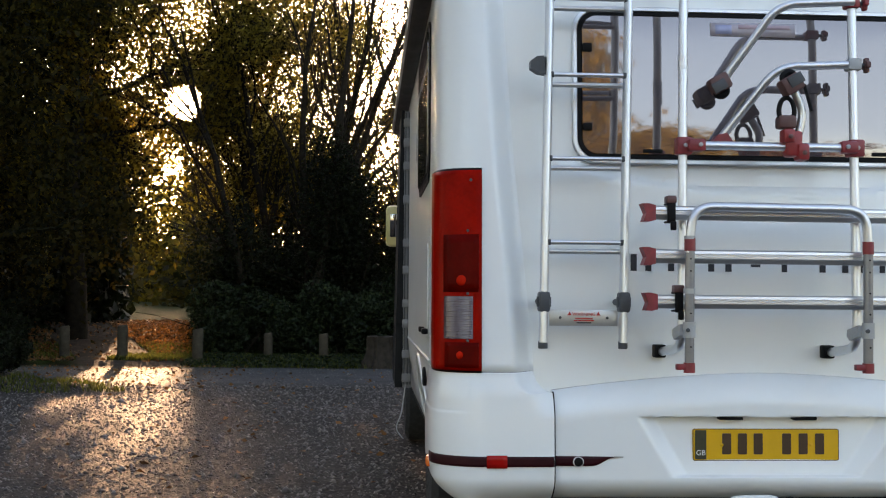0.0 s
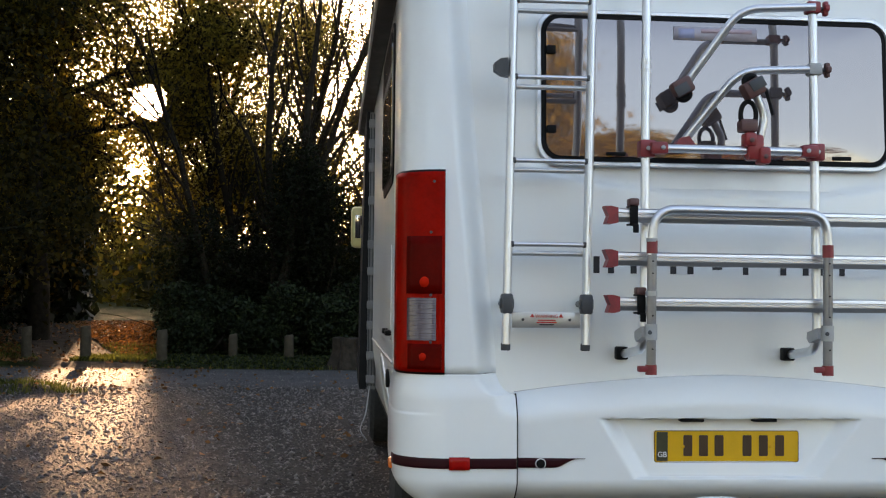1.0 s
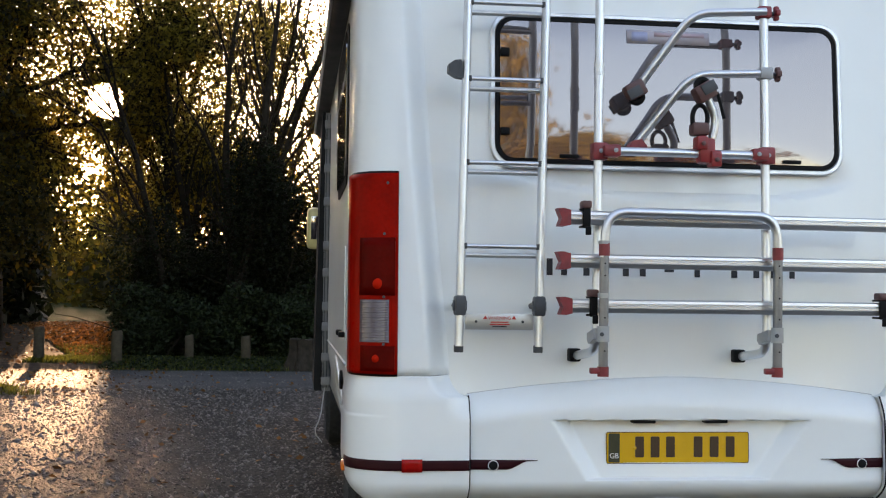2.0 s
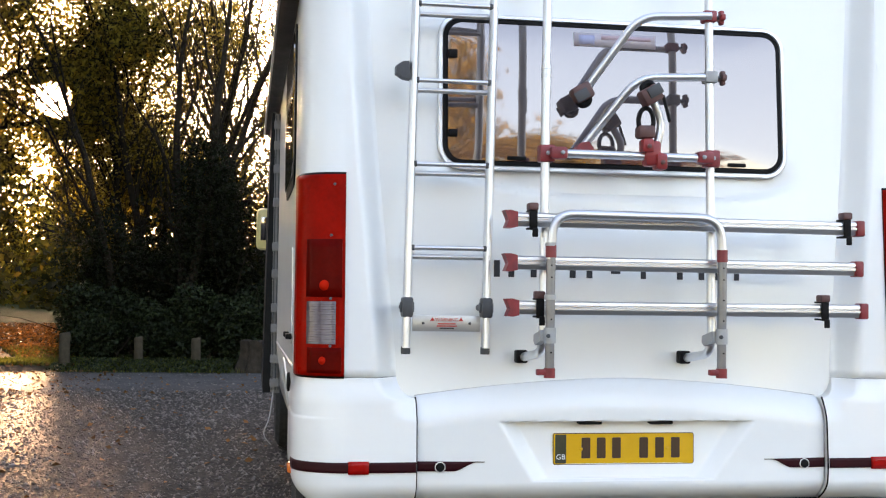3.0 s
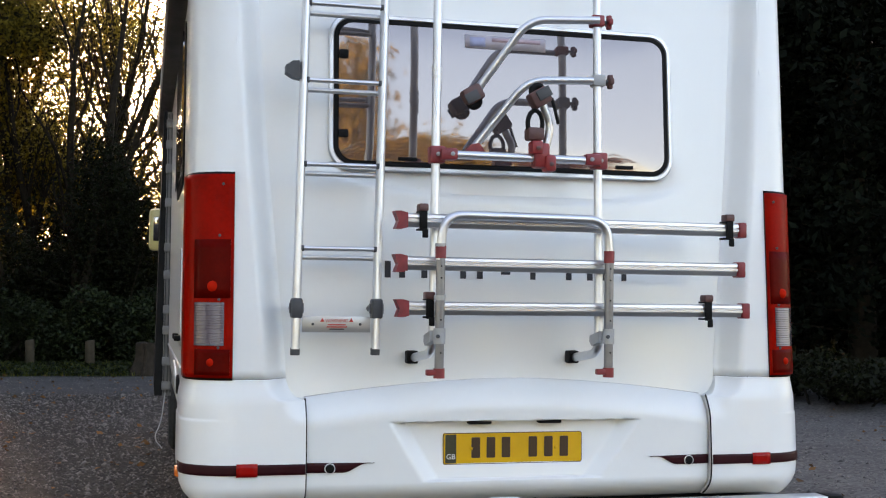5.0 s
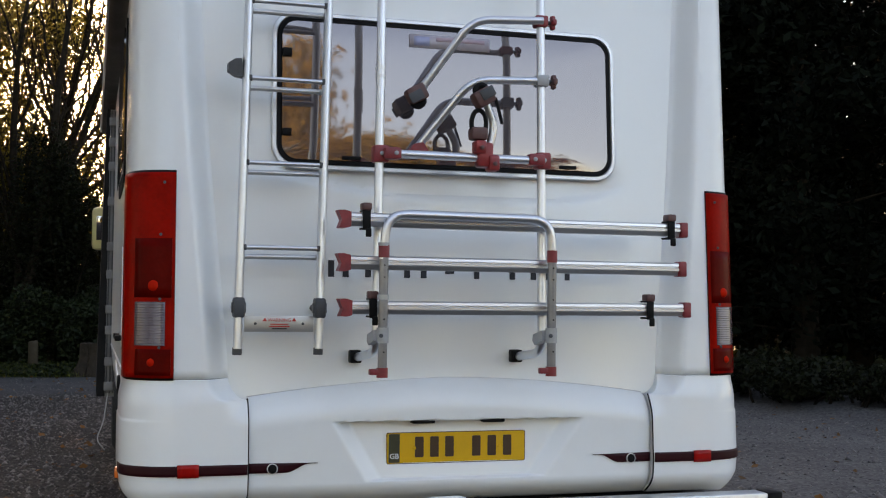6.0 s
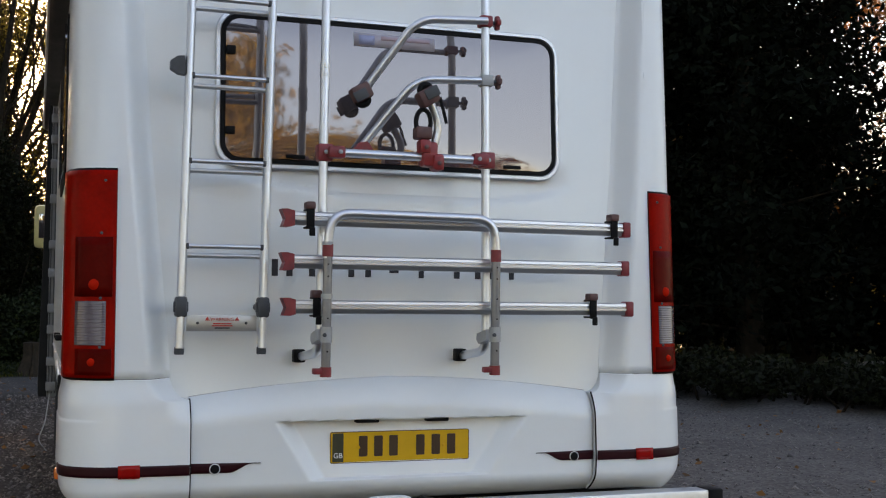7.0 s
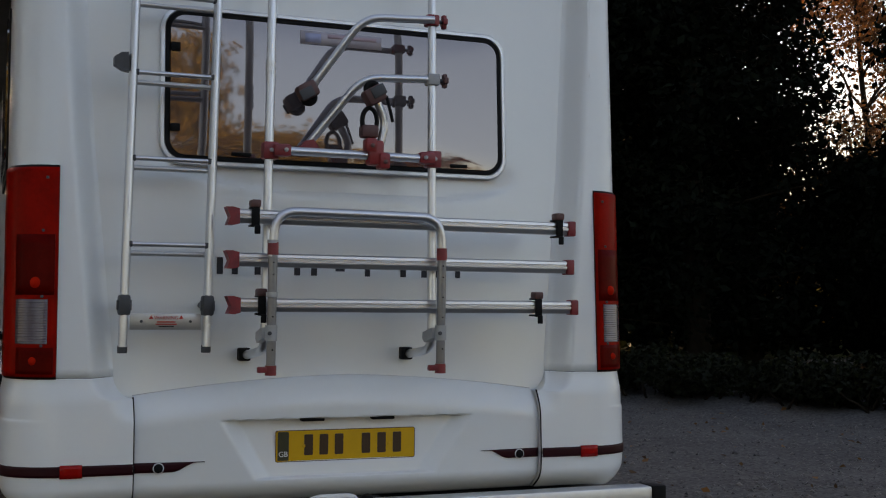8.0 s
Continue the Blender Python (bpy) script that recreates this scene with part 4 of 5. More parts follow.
    cc.box(0.058, 0.098, yc - 0.042, yc + 0.02, zc - 0.050, zc + 0.008, 0.010)
    cc.box(0.010, 0.050, yc - 0.036, yc + 0.02, zc + 0.010, zc + 0.058, 0.008)
    cc.make("centre_clamp", RED_BRIGHT, rack, "bright red centre clamp")
    for dx, dz in ((0.030, 0.030), (0.078, -0.025)):
        Geo().lathe([(0.008, 0), (0.008, 0.006), (0.003, 0.008)], Matrix.Translation((dx, yc - 0.040, zc + dz)) @ pose(0, 0, 0, 90), 10).make("clamp_bolt", BROWN_PLASTIC, rack)
    Geo().tube(bend([(0.072, yc, 1.715), (0.090, yc, 1.79), (0.050, yc - 0.005, 1.875)], 0.06, 8), 0.0145, 14).make("short_arm", ALU, rack, "short curved silver arm")
    jaw(0.043, yc - 0.005, 1.882, 150, BROWN_PLASTIC)
    Geo().tube(bend([(0.085, yc - 0.02, 1.882), (0.100, yc - 0.02, 1.83), (0.110, yc - 0.02, 1.79)], 0.03), 0.006, 6).make("strap_tail", BLACK, rack, "loose black strap end")
    Geo().box(-0.004, 0.058, yc - 0.03, yc + 0.025, 1.730, 1.775, 0.010).make("ring_holder", BROWN_PLASTIC, rack, "dull red strap holder")
    ring = [(0.027 + 0.027 * math.cos(a), yc - 0.01, 1.79 + 0.046 * math.sin(a)) for a in (radians(d) for d in range(-30, 211, 15))]
    Geo().tube(ring, 0.0085, 8).make("strap_ring", BLACK, rack, "black rubber strap loop")


build_ladder()
build_rack()


# ================= ground =================
def spread(edges, fine, growth=1.35, far=700.0):
    """Coordinates with even fine spacing between the two edges and ever wider steps outside."""
    a, b = edges
    inner = list(np.arange(a, b + fine / 2, fine))
    out, step, lo, hi = [], fine, [], []
    x = inner[0]
    while x > -far:
        step *= growth
        x -= step
        lo.append(x)
    step, x = fine, inner[-1]
    while x < far:
        step *= growth
        x += step
        hi.append(x)
    return lo[::-1] + inner + hi


def ground_z(x, y):
    z = 0.016 * noise.noise((x * 0.9, y * 0.9, 0.0)) + 0.03 * noise.noise((x * 0.25, y * 0.25, 3.0))
    z *= smoothstep(400, 30, abs(x) + abs(y))
    z += 0.15 * math.exp(-((x + 6.0) / 1.5) ** 2 - ((y - 10.0) / 0.42) ** 2) * (1 + 0.8 * noise.noise((x * 2.4, y * 2.4, 5.0)))
    z += 0.05 * smoothstep(14.6, 15.2, y) + 0.35 * smoothstep(17, 26, y) * smoothstep(-3.5, -5.5, x)
    bank = smoothstep(0.0, 0.6, (x - 5.58) * 0.929 + (y - 7.77) * 0.371)
    return z + 0.10 * bank * smoothstep(2.0, 4.0, x)


def build_ground():
    xs, ys = spread((-9.0, 10.0), 0.16), spread((0.0, 19.0), 0.16)
    g = Geo().grid([[(x, y, ground_z(x, y)) for x in xs] for y in ys])
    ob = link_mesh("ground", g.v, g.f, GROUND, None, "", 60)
    tagged(ob, "grey gravel car park with a worn tarmac strip and turf beyond", "ground", kind="structure")


build_ground()
rng = np.random.default_rng(7)


def stuff(name, verts, faces, mat, label, category):
    me = bpy.data.meshes.new(name)
    me.vertices.add(len(verts))
    me.vertices.foreach_set("co", np.asarray(verts, np.float32).ravel())
    fl = np.asarray(faces, np.int32)
    n, k = fl.shape
    me.loops.add(n * k)
    me.loops.foreach_set("vertex_index", fl.ravel())
    me.polygons.add(n)
    me.polygons.foreach_set("loop_start", np.arange(0, n * k, k, dtype=np.int32))
    me.polygons.foreach_set("loop_total", np.full(n, k, np.int32))
    me.materials.append(mat)
    me.update(calc_edges=True)
    ob = new(name, me)
    if label:
        tagged(ob, label, category, kind="stuff")
    return ob


def leaf_arrays(pts, size, flat=0.0, wide=0.55):
    """Small folded leaves at the points: four corners each, lying down the more, the nearer flat is to 1."""
    n = len(pts)
    a = rng.normal(size=(n, 3))
    a[:, 2] *= 1 - flat
    a /= np.linalg.norm(a, axis=1)[:, None]
    b = rng.normal(size=(n, 3))
    b[:, 2] *= 1 - flat
    b -= a * np.sum(a * b, axis=1)[:, None]
    b /= np.linalg.norm(b, axis=1)[:, None]
    s = (size * rng.uniform(0.6, 1.3, n))[:, None]
    c = np.cross(a, b)
    lift = c * s * 0.15
    v = np.stack([pts - a * s * 0.5, pts + b * s * wide * 0.5 + lift, pts + a * s * 0.5, pts - b * s * wide * 0.5 + lift], axis=1).reshape(-1, 3)
    return v, np.arange(4 * n).reshape(n, 4)


def pebbles(pts, size):
    n = len(pts)
    base = np.array([(1, 0, 0), (0, 1, 0), (-1, 0, 0), (0, -1, 0), (0.1, 0.1, 0.75), (0, 0, -0.6)], float)
    tris = np.array([(0, 1, 4), (1, 2, 4), (2, 3, 4), (3, 0, 4), (1, 0, 5), (2, 1, 5), (3, 2, 5), (0, 3, 5)])
    ang = rng.uniform(0, 6.283, n)
    v = base[None] * rng.uniform(0.6, 1.25, (n, 6, 1)) * (size * rng.lognormal(0, 0.45, n))[:, None, None]
    v[:, :, 1] *= rng.uniform(0.6, 1.0, n)[:, None]
    x = v[:, :, 0] * np.cos(ang)[:, None] - v[:, :, 1] * np.sin(ang)[:, None]
    y = v[:, :, 0] * np.sin(ang)[:, None] + v[:, :, 1] * np.cos(ang)[:, None]
    v = np.stack([x, y, v[:, :, 2]], axis=2) + pts[:, None, :]
    return v.reshape(-1, 3), (tris[None] + 6 * np.arange(n)[:, None, None]).reshape(-1, 3)


def on_ground(n, x0, x1, y0, y1, lift=0.0, keep=None):
    p = np.stack([rng.uniform(x0, x1, n), rng.uniform(y0, y1, n), np.zeros(n)], axis=1)
    if keep:
        p = p[[keep(x, y) for x, y, _ in p]]
    p[:, 2] = [ground_z(x, y) + lift for x, y, _ in p]
    return p


def verge(x, y):
    """Where turf and undergrowth take over from gravel."""
    return y > 14.4 or (x > 3 and (x - 5.58) * 0.929 + (y - 7.77) * 0.371 > 0)


def build_gravel():
    a = on_ground(27000, -7.0, -1.0, 2.4, 10.8)
    b = on_ground(12000, 1.3, 7.2, 1.0, 9.0, keep=lambda x, y: not verge(x, y))
    c = on_ground(2500, -7.5, -1.0, 10.8, 14.3)
    v, f = pebbles(np.concatenate([a, b, c]), 0.0092)
    stuff("gravel", v, f, STONE, "loose grey and brown gravel stones", "gravel")
    p = on_ground(520, -8, -1.0, 3.0, 14.5, 0.012)
    clump = on_ground(480, -7.0, -3.2, 9.6, 14.5, 0.02)
    q = on_ground(160, 1.5, 8, 1, 9, 0.012)
    v, f = leaf_arrays(np.concatenate([p, clump, q]), 0.058, 0.8, 0.7)
    stuff("fallen_leaves", v, f, LITTER, "scattered brown fallen leaves on gravel", "leaves")
    lit = on_ground(3000, -7.6, -4.5, 16.6, 24.0, 0.03, keep=lambda x, y: abs(x + 0.33 * y + 0.25) > 0.8)
    v, f = leaf_arrays(lit, 0.08, 0.3, 0.7)
    stuff("sunlit_leaves", v, f, LEAF_ORANGE, "orange fallen leaves lit by the low sun", "leaves")
    far = on_ground(9000, -9.5, -4.0, 15.0, 27.0, 0.02, keep=lambda x, y: abs(x + 0.33 * y + 0.25) > 0.8 or y * 7.3 % 1 < 0.12)
    v, f = leaf_arrays(far, 0.09, 0.7, 0.7)
    stuff("leaf_litter", v, f, LITTER, "orange leaf litter on the bank", "leaves")


def blades(p, h, w=0.008):
    n = len(p)
    ang, bendv = rng.uniform(0, 6.283, n), rng.normal(0, 0.45, (n, 2))
    hh = h * rng.uniform(0.5, 1.3, n)
    d = np.stack([np.cos(ang), np.sin(ang), np.zeros(n)], axis=1) * w
    tip = p + np.stack([bendv[:, 0] * hh, bendv[:, 1] * hh, hh], axis=1)
    mid = p + np.stack([bendv[:, 0] * hh * 0.3, bendv[:, 1] * hh * 0.3, hh * 0.6], axis=1)
    v = np.stack([p - d, p + d, mid + d * 0.6, tip, mid - d * 0.6], axis=1).reshape(-1, 3)
    return v, np.arange(5 * n).reshape(n, 5)


def build_grass():
    a = on_ground(2200, -4.2, -0.5, 14.4, 16.6)
    b = on_ground(6500, -9.0, -4.2, 15.4, 19.5, keep=lambda x, y: abs(x + 0.33 * y + 0.25) > 0.75)
    near = on_ground(2600, -5.6, -4.2, 15.3, 16.6)
    c = on_ground(9000, -7.5, -4.1, 8.8, 11.2, keep=lambda x, y: (x + 6.1) ** 2 / 3.6 + (y - 10.0) ** 2 / 0.7 < 0.55 + 0.6 * noise.noise((x * 1.6, y * 1.6, 9.0)) + 0.3)
    v, f = blades(np.concatenate([a, b, near, c[::2]]), 0.075)
    stuff("grass", v, f, GRASS, "rough grass on the verge and bank", "grass")
    v, f = leaf_arrays(on_ground(4200, -4.3, -0.4, 14.5, 16.8, 0.04), 0.065, 0.5, 0.7)
    stuff("ground_ivy", v, f, LEAF_IVY, "dark ivy creeping over the verge", "ivy")


build_gravel()
build_grass()


# ================= posts and stump =================
def build_posts():
    r = random.Random(3)
    for x, y, h, w in ((-6.40, 15.85, 0.53, 0.082), (-5.46, 15.85, 0.56, 0.088), (-4.15, 15.3, 0.52, 0.085), (-3.10, 16.3, 0.42, 0.075), (-2.15, 16.1, 0.42, 0.08)):
        g = Geo()
        rows = []
        tilt = (r.uniform(-0.02, 0.02), r.uniform(-0.02, 0.02))
        for z in (-0.1, 0.0, h * 0.3, h * 0.6, h - 0.03, h - 0.012, h):
            k = 0.82 if z == h else (0.95 if z > h - 0.02 else 1)
            rows.append([(math.cos(a) * w * k * (1 + 0.05 * math.sin(3 * a + x)) + tilt[0] * z, math.sin(a) * w * k + tilt[1] * z, z + (0.012 * math.cos(a) if z > h - 0.02 else 0)) for a in (2 * math.pi * i / 16 for i in range(16))])
        g.grid(rows, closed=True)
        g.f.append(tuple(range(len(g.v) - 16, len(g.v))))
        ob = g.make("bollard", POST_WOOD)
        ob.location = (x, y, ground_z(x, y))
        tagged(ob, "short weathered round wooden bollard on the verge", "bollard", "bollards along the verge")


def build_stump():
    g, rows = Geo(), []
    for k, z in enumerate(steps(-0.1, 0.48, 12)):
        flare = 1 + 0.55 * (1 - smoothstep(-0.05, 0.3, z))
        row = []
        for i in range(40):
            a = 2 * math.pi * i / 40
            rr = 0.20 * flare * (1 + 0.10 * math.sin(7 * a + 1.3) + 0.05 * math.sin(13 * a) + 0.05 * noise.noise((math.cos(a) * 3, math.sin(a) * 3, z * 2)))
            row.append((rr * math.cos(a), rr * math.sin(a), z + (0.05 * noise.noise((a * 2, 0, 5)) if k == 12 else 0)))
        rows.append(row)
    g.grid(rows, closed=True)
    g.f.append(tuple(range(len(g.v) - 40, len(g.v))))
    ob = g.make("tree_stump", STUMP_WOOD)
    ob.location = (-1.22, 14.75, ground_z(-1.22, 14.75))
    tagged(ob, "cut ridged brown tree stump on the verge", "tree stump")


build_posts()
build_stump()


# ================= trees =================
class Wood:
    """Limbs of one tree as tapered tubes, and the places where its leaves sit."""

    def __init__(self, seed):
        self.r = random.Random(seed)
        self.v, self.f, self.tips = [], [], []

    def limb(self, start, way, length, radius, taper, wander, n, sides, up=0.0):
        p, d, pts, R = Vector(start), Vector(way).normalized(), [], []
        for i in range(n + 1):
            pts.append(p.copy())
            R.append(max(0.003, radius * (1 - (1 - taper) * i / n)))
            d = (d + Vector((self.r.gauss(0, wander), self.r.gauss(0, wander), self.r.gauss(0, wander * 0.7) + up))).normalized()
            p = p + d * (length / n)
        k, ref = len(self.v), None
        for i, q in enumerate(pts):
            t = (pts[min(i + 1, n)] - pts[max(i - 1, 0)]).normalized()
            ref = t.orthogonal() if ref is None else ref
            ref = (ref - t * ref.dot(t)).normalized()
            o = t.cross(ref)
            for j in range(sides):
                a = 2 * math.pi * j / sides
                self.v.append(q + ref * (math.cos(a) * R[i]) + o * (math.sin(a) * R[i]))
        for i in range(n):
            for j in range(sides):
                a, b = k + i * sides + j, k + i * sides + (j + 1) % sides
                self.f.append((a, b, b + sides, a + sides))
        return pts, R

    def fork(self, pts, R, level, count, first, ratio, angle, up, leafy):
        for _ in range(count):
            i = min(len(pts) - 2, int(len(pts) * self.r.uniform(first, 1.0)))
            d = (pts[i + 1] - pts[i]).normalized()
            side = Vector((self.r.gauss(0, 1), self.r.gauss(0, 1), self.r.gauss(0, 0.7))).normalized()
            side = (side - d * side.dot(d)).normalized()
            way = d * math.cos(angle) + side * math.sin(angle)
            way.z += up
            ln = (pts[-1] - pts[0]).length * ratio * self.r.uniform(0.65, 1.2)
            q, S = self.limb(pts[i], way, ln, R[i] * 0.55, 0.25, 0.16, 6 if level > 1 else 4, 6 if level > 1 else 3, up * 0.15)
            if level > 0:
                self.fork(q, S, level - 1, max(3, int(count * 0.8)), 0.2, ratio * 0.95, angle * 1.05, up, leafy)
            if level <= leafy:
                self.tips += [tuple(x) for x in q[1:]]


def build_tree(name, seed, at, height, radius, label, leaf=None, bark=None, stems=1, limbs=9, level=2, leaves=0, leaf_size=0.07, first=0.25,
               ratio=0.42, angle=0.75, up=0.18, puff=0.22, lean_by=(0, 0), keep=None, group=""):
    w = Wood(seed)
    for s in range(stems):
        a = w.r.uniform(0, 6.283)
        off = 0.25 if stems > 1 else 0.0
        way = (math.cos(a) * 0.22 * (stems > 1) + lean_by[0], math.sin(a) * 0.22 * (stems > 1) + lean_by[1], 1)
        start = (math.cos(a) * off, math.sin(a) * off, -0.15)
        pts, R = w.limb(start, way, height * w.r.uniform(0.8, 1.0), radius * (0.7 if stems > 1 else 1), 0.22, 0.07, 12, 9, 0.03)
        w.fork(pts, R, level, limbs, first, ratio, angle, up, 1)
    base = thing(name, label, "tree", (at[0], at[1], ground_z(at[0], at[1])), group)
    tr = stuff("trunk", [tuple(v) for v in w.v], w.f, bark or BARK, "", "")
    tr.parent = base
    if leaves:
        tips = np.array(w.tips)
        p = tips[rng.integers(0, len(tips), leaves)] + rng.normal(0, puff, (leaves, 3))
        p = p[p[:, 2] > 0.1]
        if keep:
            p = p[keep(p + np.array(base.location))]
        v, f = leaf_arrays(p, leaf_size)
        cr = tagged(stuff("crown", v, f, leaf or LEAF_OAK, "", ""), kind="stuff")
        cr.parent = base
    return base


def clear_of_sun(p):
    """Keeps leaves out of the lane along which the low sun shines on the path."""
    x, y, z = p[:, 0], p[:, 1], p[:, 2]
    t = (y + 4.1) / 0.976
    near = (x + 1.39 + 0.152 * t) ** 2 + (z - 1.157 - 0.155 * t) ** 2 < (0.42 + 0.05 * np.sin(5 * x + 8 * z)) ** 2
    lane = (x > -5.9 - 0.155 * (y - 16)) & (x < -4.55 - 0.155 * (y - 16)) & (z < 1.6 + 0.16 * (y - 16) + 0.5 * np.sin(4.3 * x + y) * np.sin(2.1 * x - 0.7 * y)) & (z > 0.15)
    return ~(near | lane)


# broad leafy trees by the path
build_tree("broadleaf_tree", 11, (-9.4, 17.6), 8.5, 0.26, "dark broad tree with dense turning leaves", LEAF_OAK, BARK_IVY, 2, 12, 2, 54000, 0.125, 0.10, 0.46, 0.95, 0.02, 0.35, keep=clear_of_sun)
build_tree("broadleaf_tree", 12, (-7.4, 20.8), 9.0, 0.24, "broad tree with dense amber leaves", LEAF_AMBER, BARK, 1, 14, 2, 54000, 0.115, 0.30, 0.44, 1.0, 0.0, 0.35, keep=clear_of_sun)
build_tree("broadleaf_tree", 13, (-11.2, 14.5), 8.0, 0.25, "dark evergreen tree with low boughs", LEAF_DARK, BARK_IVY, 1, 14, 2, 33000, 0.18, 0.06, 0.46, 1.05, -0.02, 0.35, keep=clear_of_sun)
build_tree("broadleaf_tree", 14, (-11.5, 22.0), 9.0, 0.25, "dark evergreen tree with low boughs", LEAF_DARK, BARK_IVY, 1, 14, 2, 30000, 0.215, 0.06, 0.5, 1.0, -0.02, 0.4, keep=clear_of_sun)
build_tree("broadleaf_tree", 15, (-5.2, 24.5), 9.2, 0.22, "broad tree with amber leaves against the sun", LEAF_AMBER, BARK, 1, 14, 2, 42000, 0.11, 0.38, 0.40, 1.0, 0.05, 0.35, lean_by=(0.12, 0), keep=clear_of_sun)
# bare trees with many thin limbs
for seed, x, y, h, r, st, lv, tilt in ((21, -3.7, 22.9, 8.6, 0.15, 2, 9000, 0.0), (122, -3.3, 19.4, 8.8, 0.14, 2, 8000, 0.10), (23, -3.3, 21.0, 9.2, 0.16, 2, 6500, 0.03), (24, -2.5, 18.6, 9.0, 0.16, 3, 5000, 0.02),
                                       (25, -1.3, 20.4, 9.0, 0.17, 2, 3000, 0.06), (26, -0.3, 18.8, 8.6, 0.18, 2, 3200, 0.0), (27, -8.7, 26.0, 9.0, 0.18, 1, 4500, 0.0), (28, 1.2, 20.0, 8.8, 0.18, 2, 3500, 0.0)):
    build_tree("bare_tree", seed, (x, y), h, r, "tall thin-limbed tree with few autumn leaves", LEAF_GOLD if seed in (21, 27) else LEAF_OAK, BARK, st, 10, 2, lv, 0.06, 0.18, 0.36, 0.55, 0.28, 0.22,
               lean_by=(tilt, 0), keep=clear_of_sun, group="bare trees beyond the verge")
# far trees over the lawn
for seed, x, y, h, r in ((31, -7.4, 44, 9, 0.35), (32, -13, 52, 10, 0.4), (33, -6.5, 58, 10, 0.4), (34, -17, 62, 11, 0.4), (35, -3.0, 46, 9, 0.3), (36, -24, 50, 10, 0.4), (37, 3, 42, 9, 0.3), (38, -11.5, 76, 11, 0.5), (39, 10, 40, 9, 0.3)):
    build_tree("far_tree", seed, (x, y), h, r, "far bare tree standing on the lawn", LEAF_OAK, BARK, 1, 12, 1, 5000, 0.18, 0.3, 0.42, 0.8, 0.1, 0.35, keep=clear_of_sun, group="trees on the lawn")


# ================= shrubs, ivy and undergrowth =================
def shrub(name, label, centre, size, n, leaf_size, mat, seed, category="shrub", lumps=9, kind=""):
    """A shrub of many leaves on thin stems, with an uneven outline."""
    r = random.Random(seed)
    base = thing(name, label, category, (centre[0], centre[1], ground_z(*centre)), kind=kind)
    sx, sy, sz = size
    w = Wood(seed)
    for _ in range(12):
        w.limb((r.uniform(-sx, sx) * 0.5, r.uniform(-sy, sy) * 0.5, -0.05), (r.gauss(0, 0.4), r.gauss(0, 0.4), 1), sz * r.uniform(0.6, 0.95), 0.018, 0.3, 0.2, 5, 4)
    st = tagged(stuff("stem", [tuple(v) for v in w.v], w.f, BARK, "", ""), kind="stuff")
    st.parent = base
    cs = [(r.uniform(-sx, sx) * 0.7, r.uniform(-sy, sy) * 0.7, sz * r.uniform(0.25, 0.72), r.uniform(0.3, 0.5)) for _ in range(lumps)]
    per = n // lumps
    pts = []
    for cx, cy, cz, k in cs:
        d = rng.normal(size=(per, 3))
        d /= np.linalg.norm(d, axis=1)[:, None]
        rad = rng.uniform(0.45, 1.08, per) ** 0.6
        pts.append(np.array((cx, cy, cz)) + d * rad[:, None] * np.array((sx * k, sy * k, sz * k * 0.9)))
    p = np.concatenate(pts)
    p = p[p[:, 2] > 0.02]
    v, f = leaf_arrays(p, leaf_size, 0.2)
    cr = tagged(stuff("foliage", v, f, mat, "", ""), kind="stuff")
    cr.parent = base
    return base


shrub("laurel_shrub", "dense dark glossy laurel shrub behind the bollards", (-3.45, 17.4), (1.15, 0.8, 1.25), 15000, 0.075, LEAF_IVY, 41)
shrub("laurel_shrub", "dense dark glossy laurel shrub behind the bollards", (-2.1, 17.6), (1.1, 0.9, 1.25), 15000, 0.075, LEAF_IVY, 42)
shrub("laurel_shrub", "dense dark glossy laurel shrub behind the bollards", (-0.7, 17.2), (1.1, 0.9, 1.6), 15000, 0.075, LEAF_IVY, 43)
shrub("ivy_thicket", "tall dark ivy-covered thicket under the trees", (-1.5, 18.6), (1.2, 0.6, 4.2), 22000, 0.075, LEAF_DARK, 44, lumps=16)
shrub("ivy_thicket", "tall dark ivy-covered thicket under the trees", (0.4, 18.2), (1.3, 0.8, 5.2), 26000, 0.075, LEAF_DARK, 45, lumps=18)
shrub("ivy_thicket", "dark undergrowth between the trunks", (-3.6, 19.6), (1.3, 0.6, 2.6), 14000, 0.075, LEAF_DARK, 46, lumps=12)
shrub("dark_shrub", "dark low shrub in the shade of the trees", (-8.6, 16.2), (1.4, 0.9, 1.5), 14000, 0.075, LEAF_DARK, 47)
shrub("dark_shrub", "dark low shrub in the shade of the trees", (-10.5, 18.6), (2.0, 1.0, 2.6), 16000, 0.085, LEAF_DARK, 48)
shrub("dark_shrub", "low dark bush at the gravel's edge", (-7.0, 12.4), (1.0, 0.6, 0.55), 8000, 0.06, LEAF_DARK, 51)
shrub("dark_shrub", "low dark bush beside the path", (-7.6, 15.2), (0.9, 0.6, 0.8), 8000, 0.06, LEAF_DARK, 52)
shrub("golden_shrub", "yellow autumn shrub catching the low sun", (-9.9, 24.5), (1.0, 0.8, 2.6), 7000, 0.07, LEAF_GOLD, 49)
shrub("golden_shrub", "yellow autumn shrub catching the low sun", (-3.9, 25.5), (1.2, 0.8, 2.2), 7000, 0.07, LEAF_GOLD, 50)


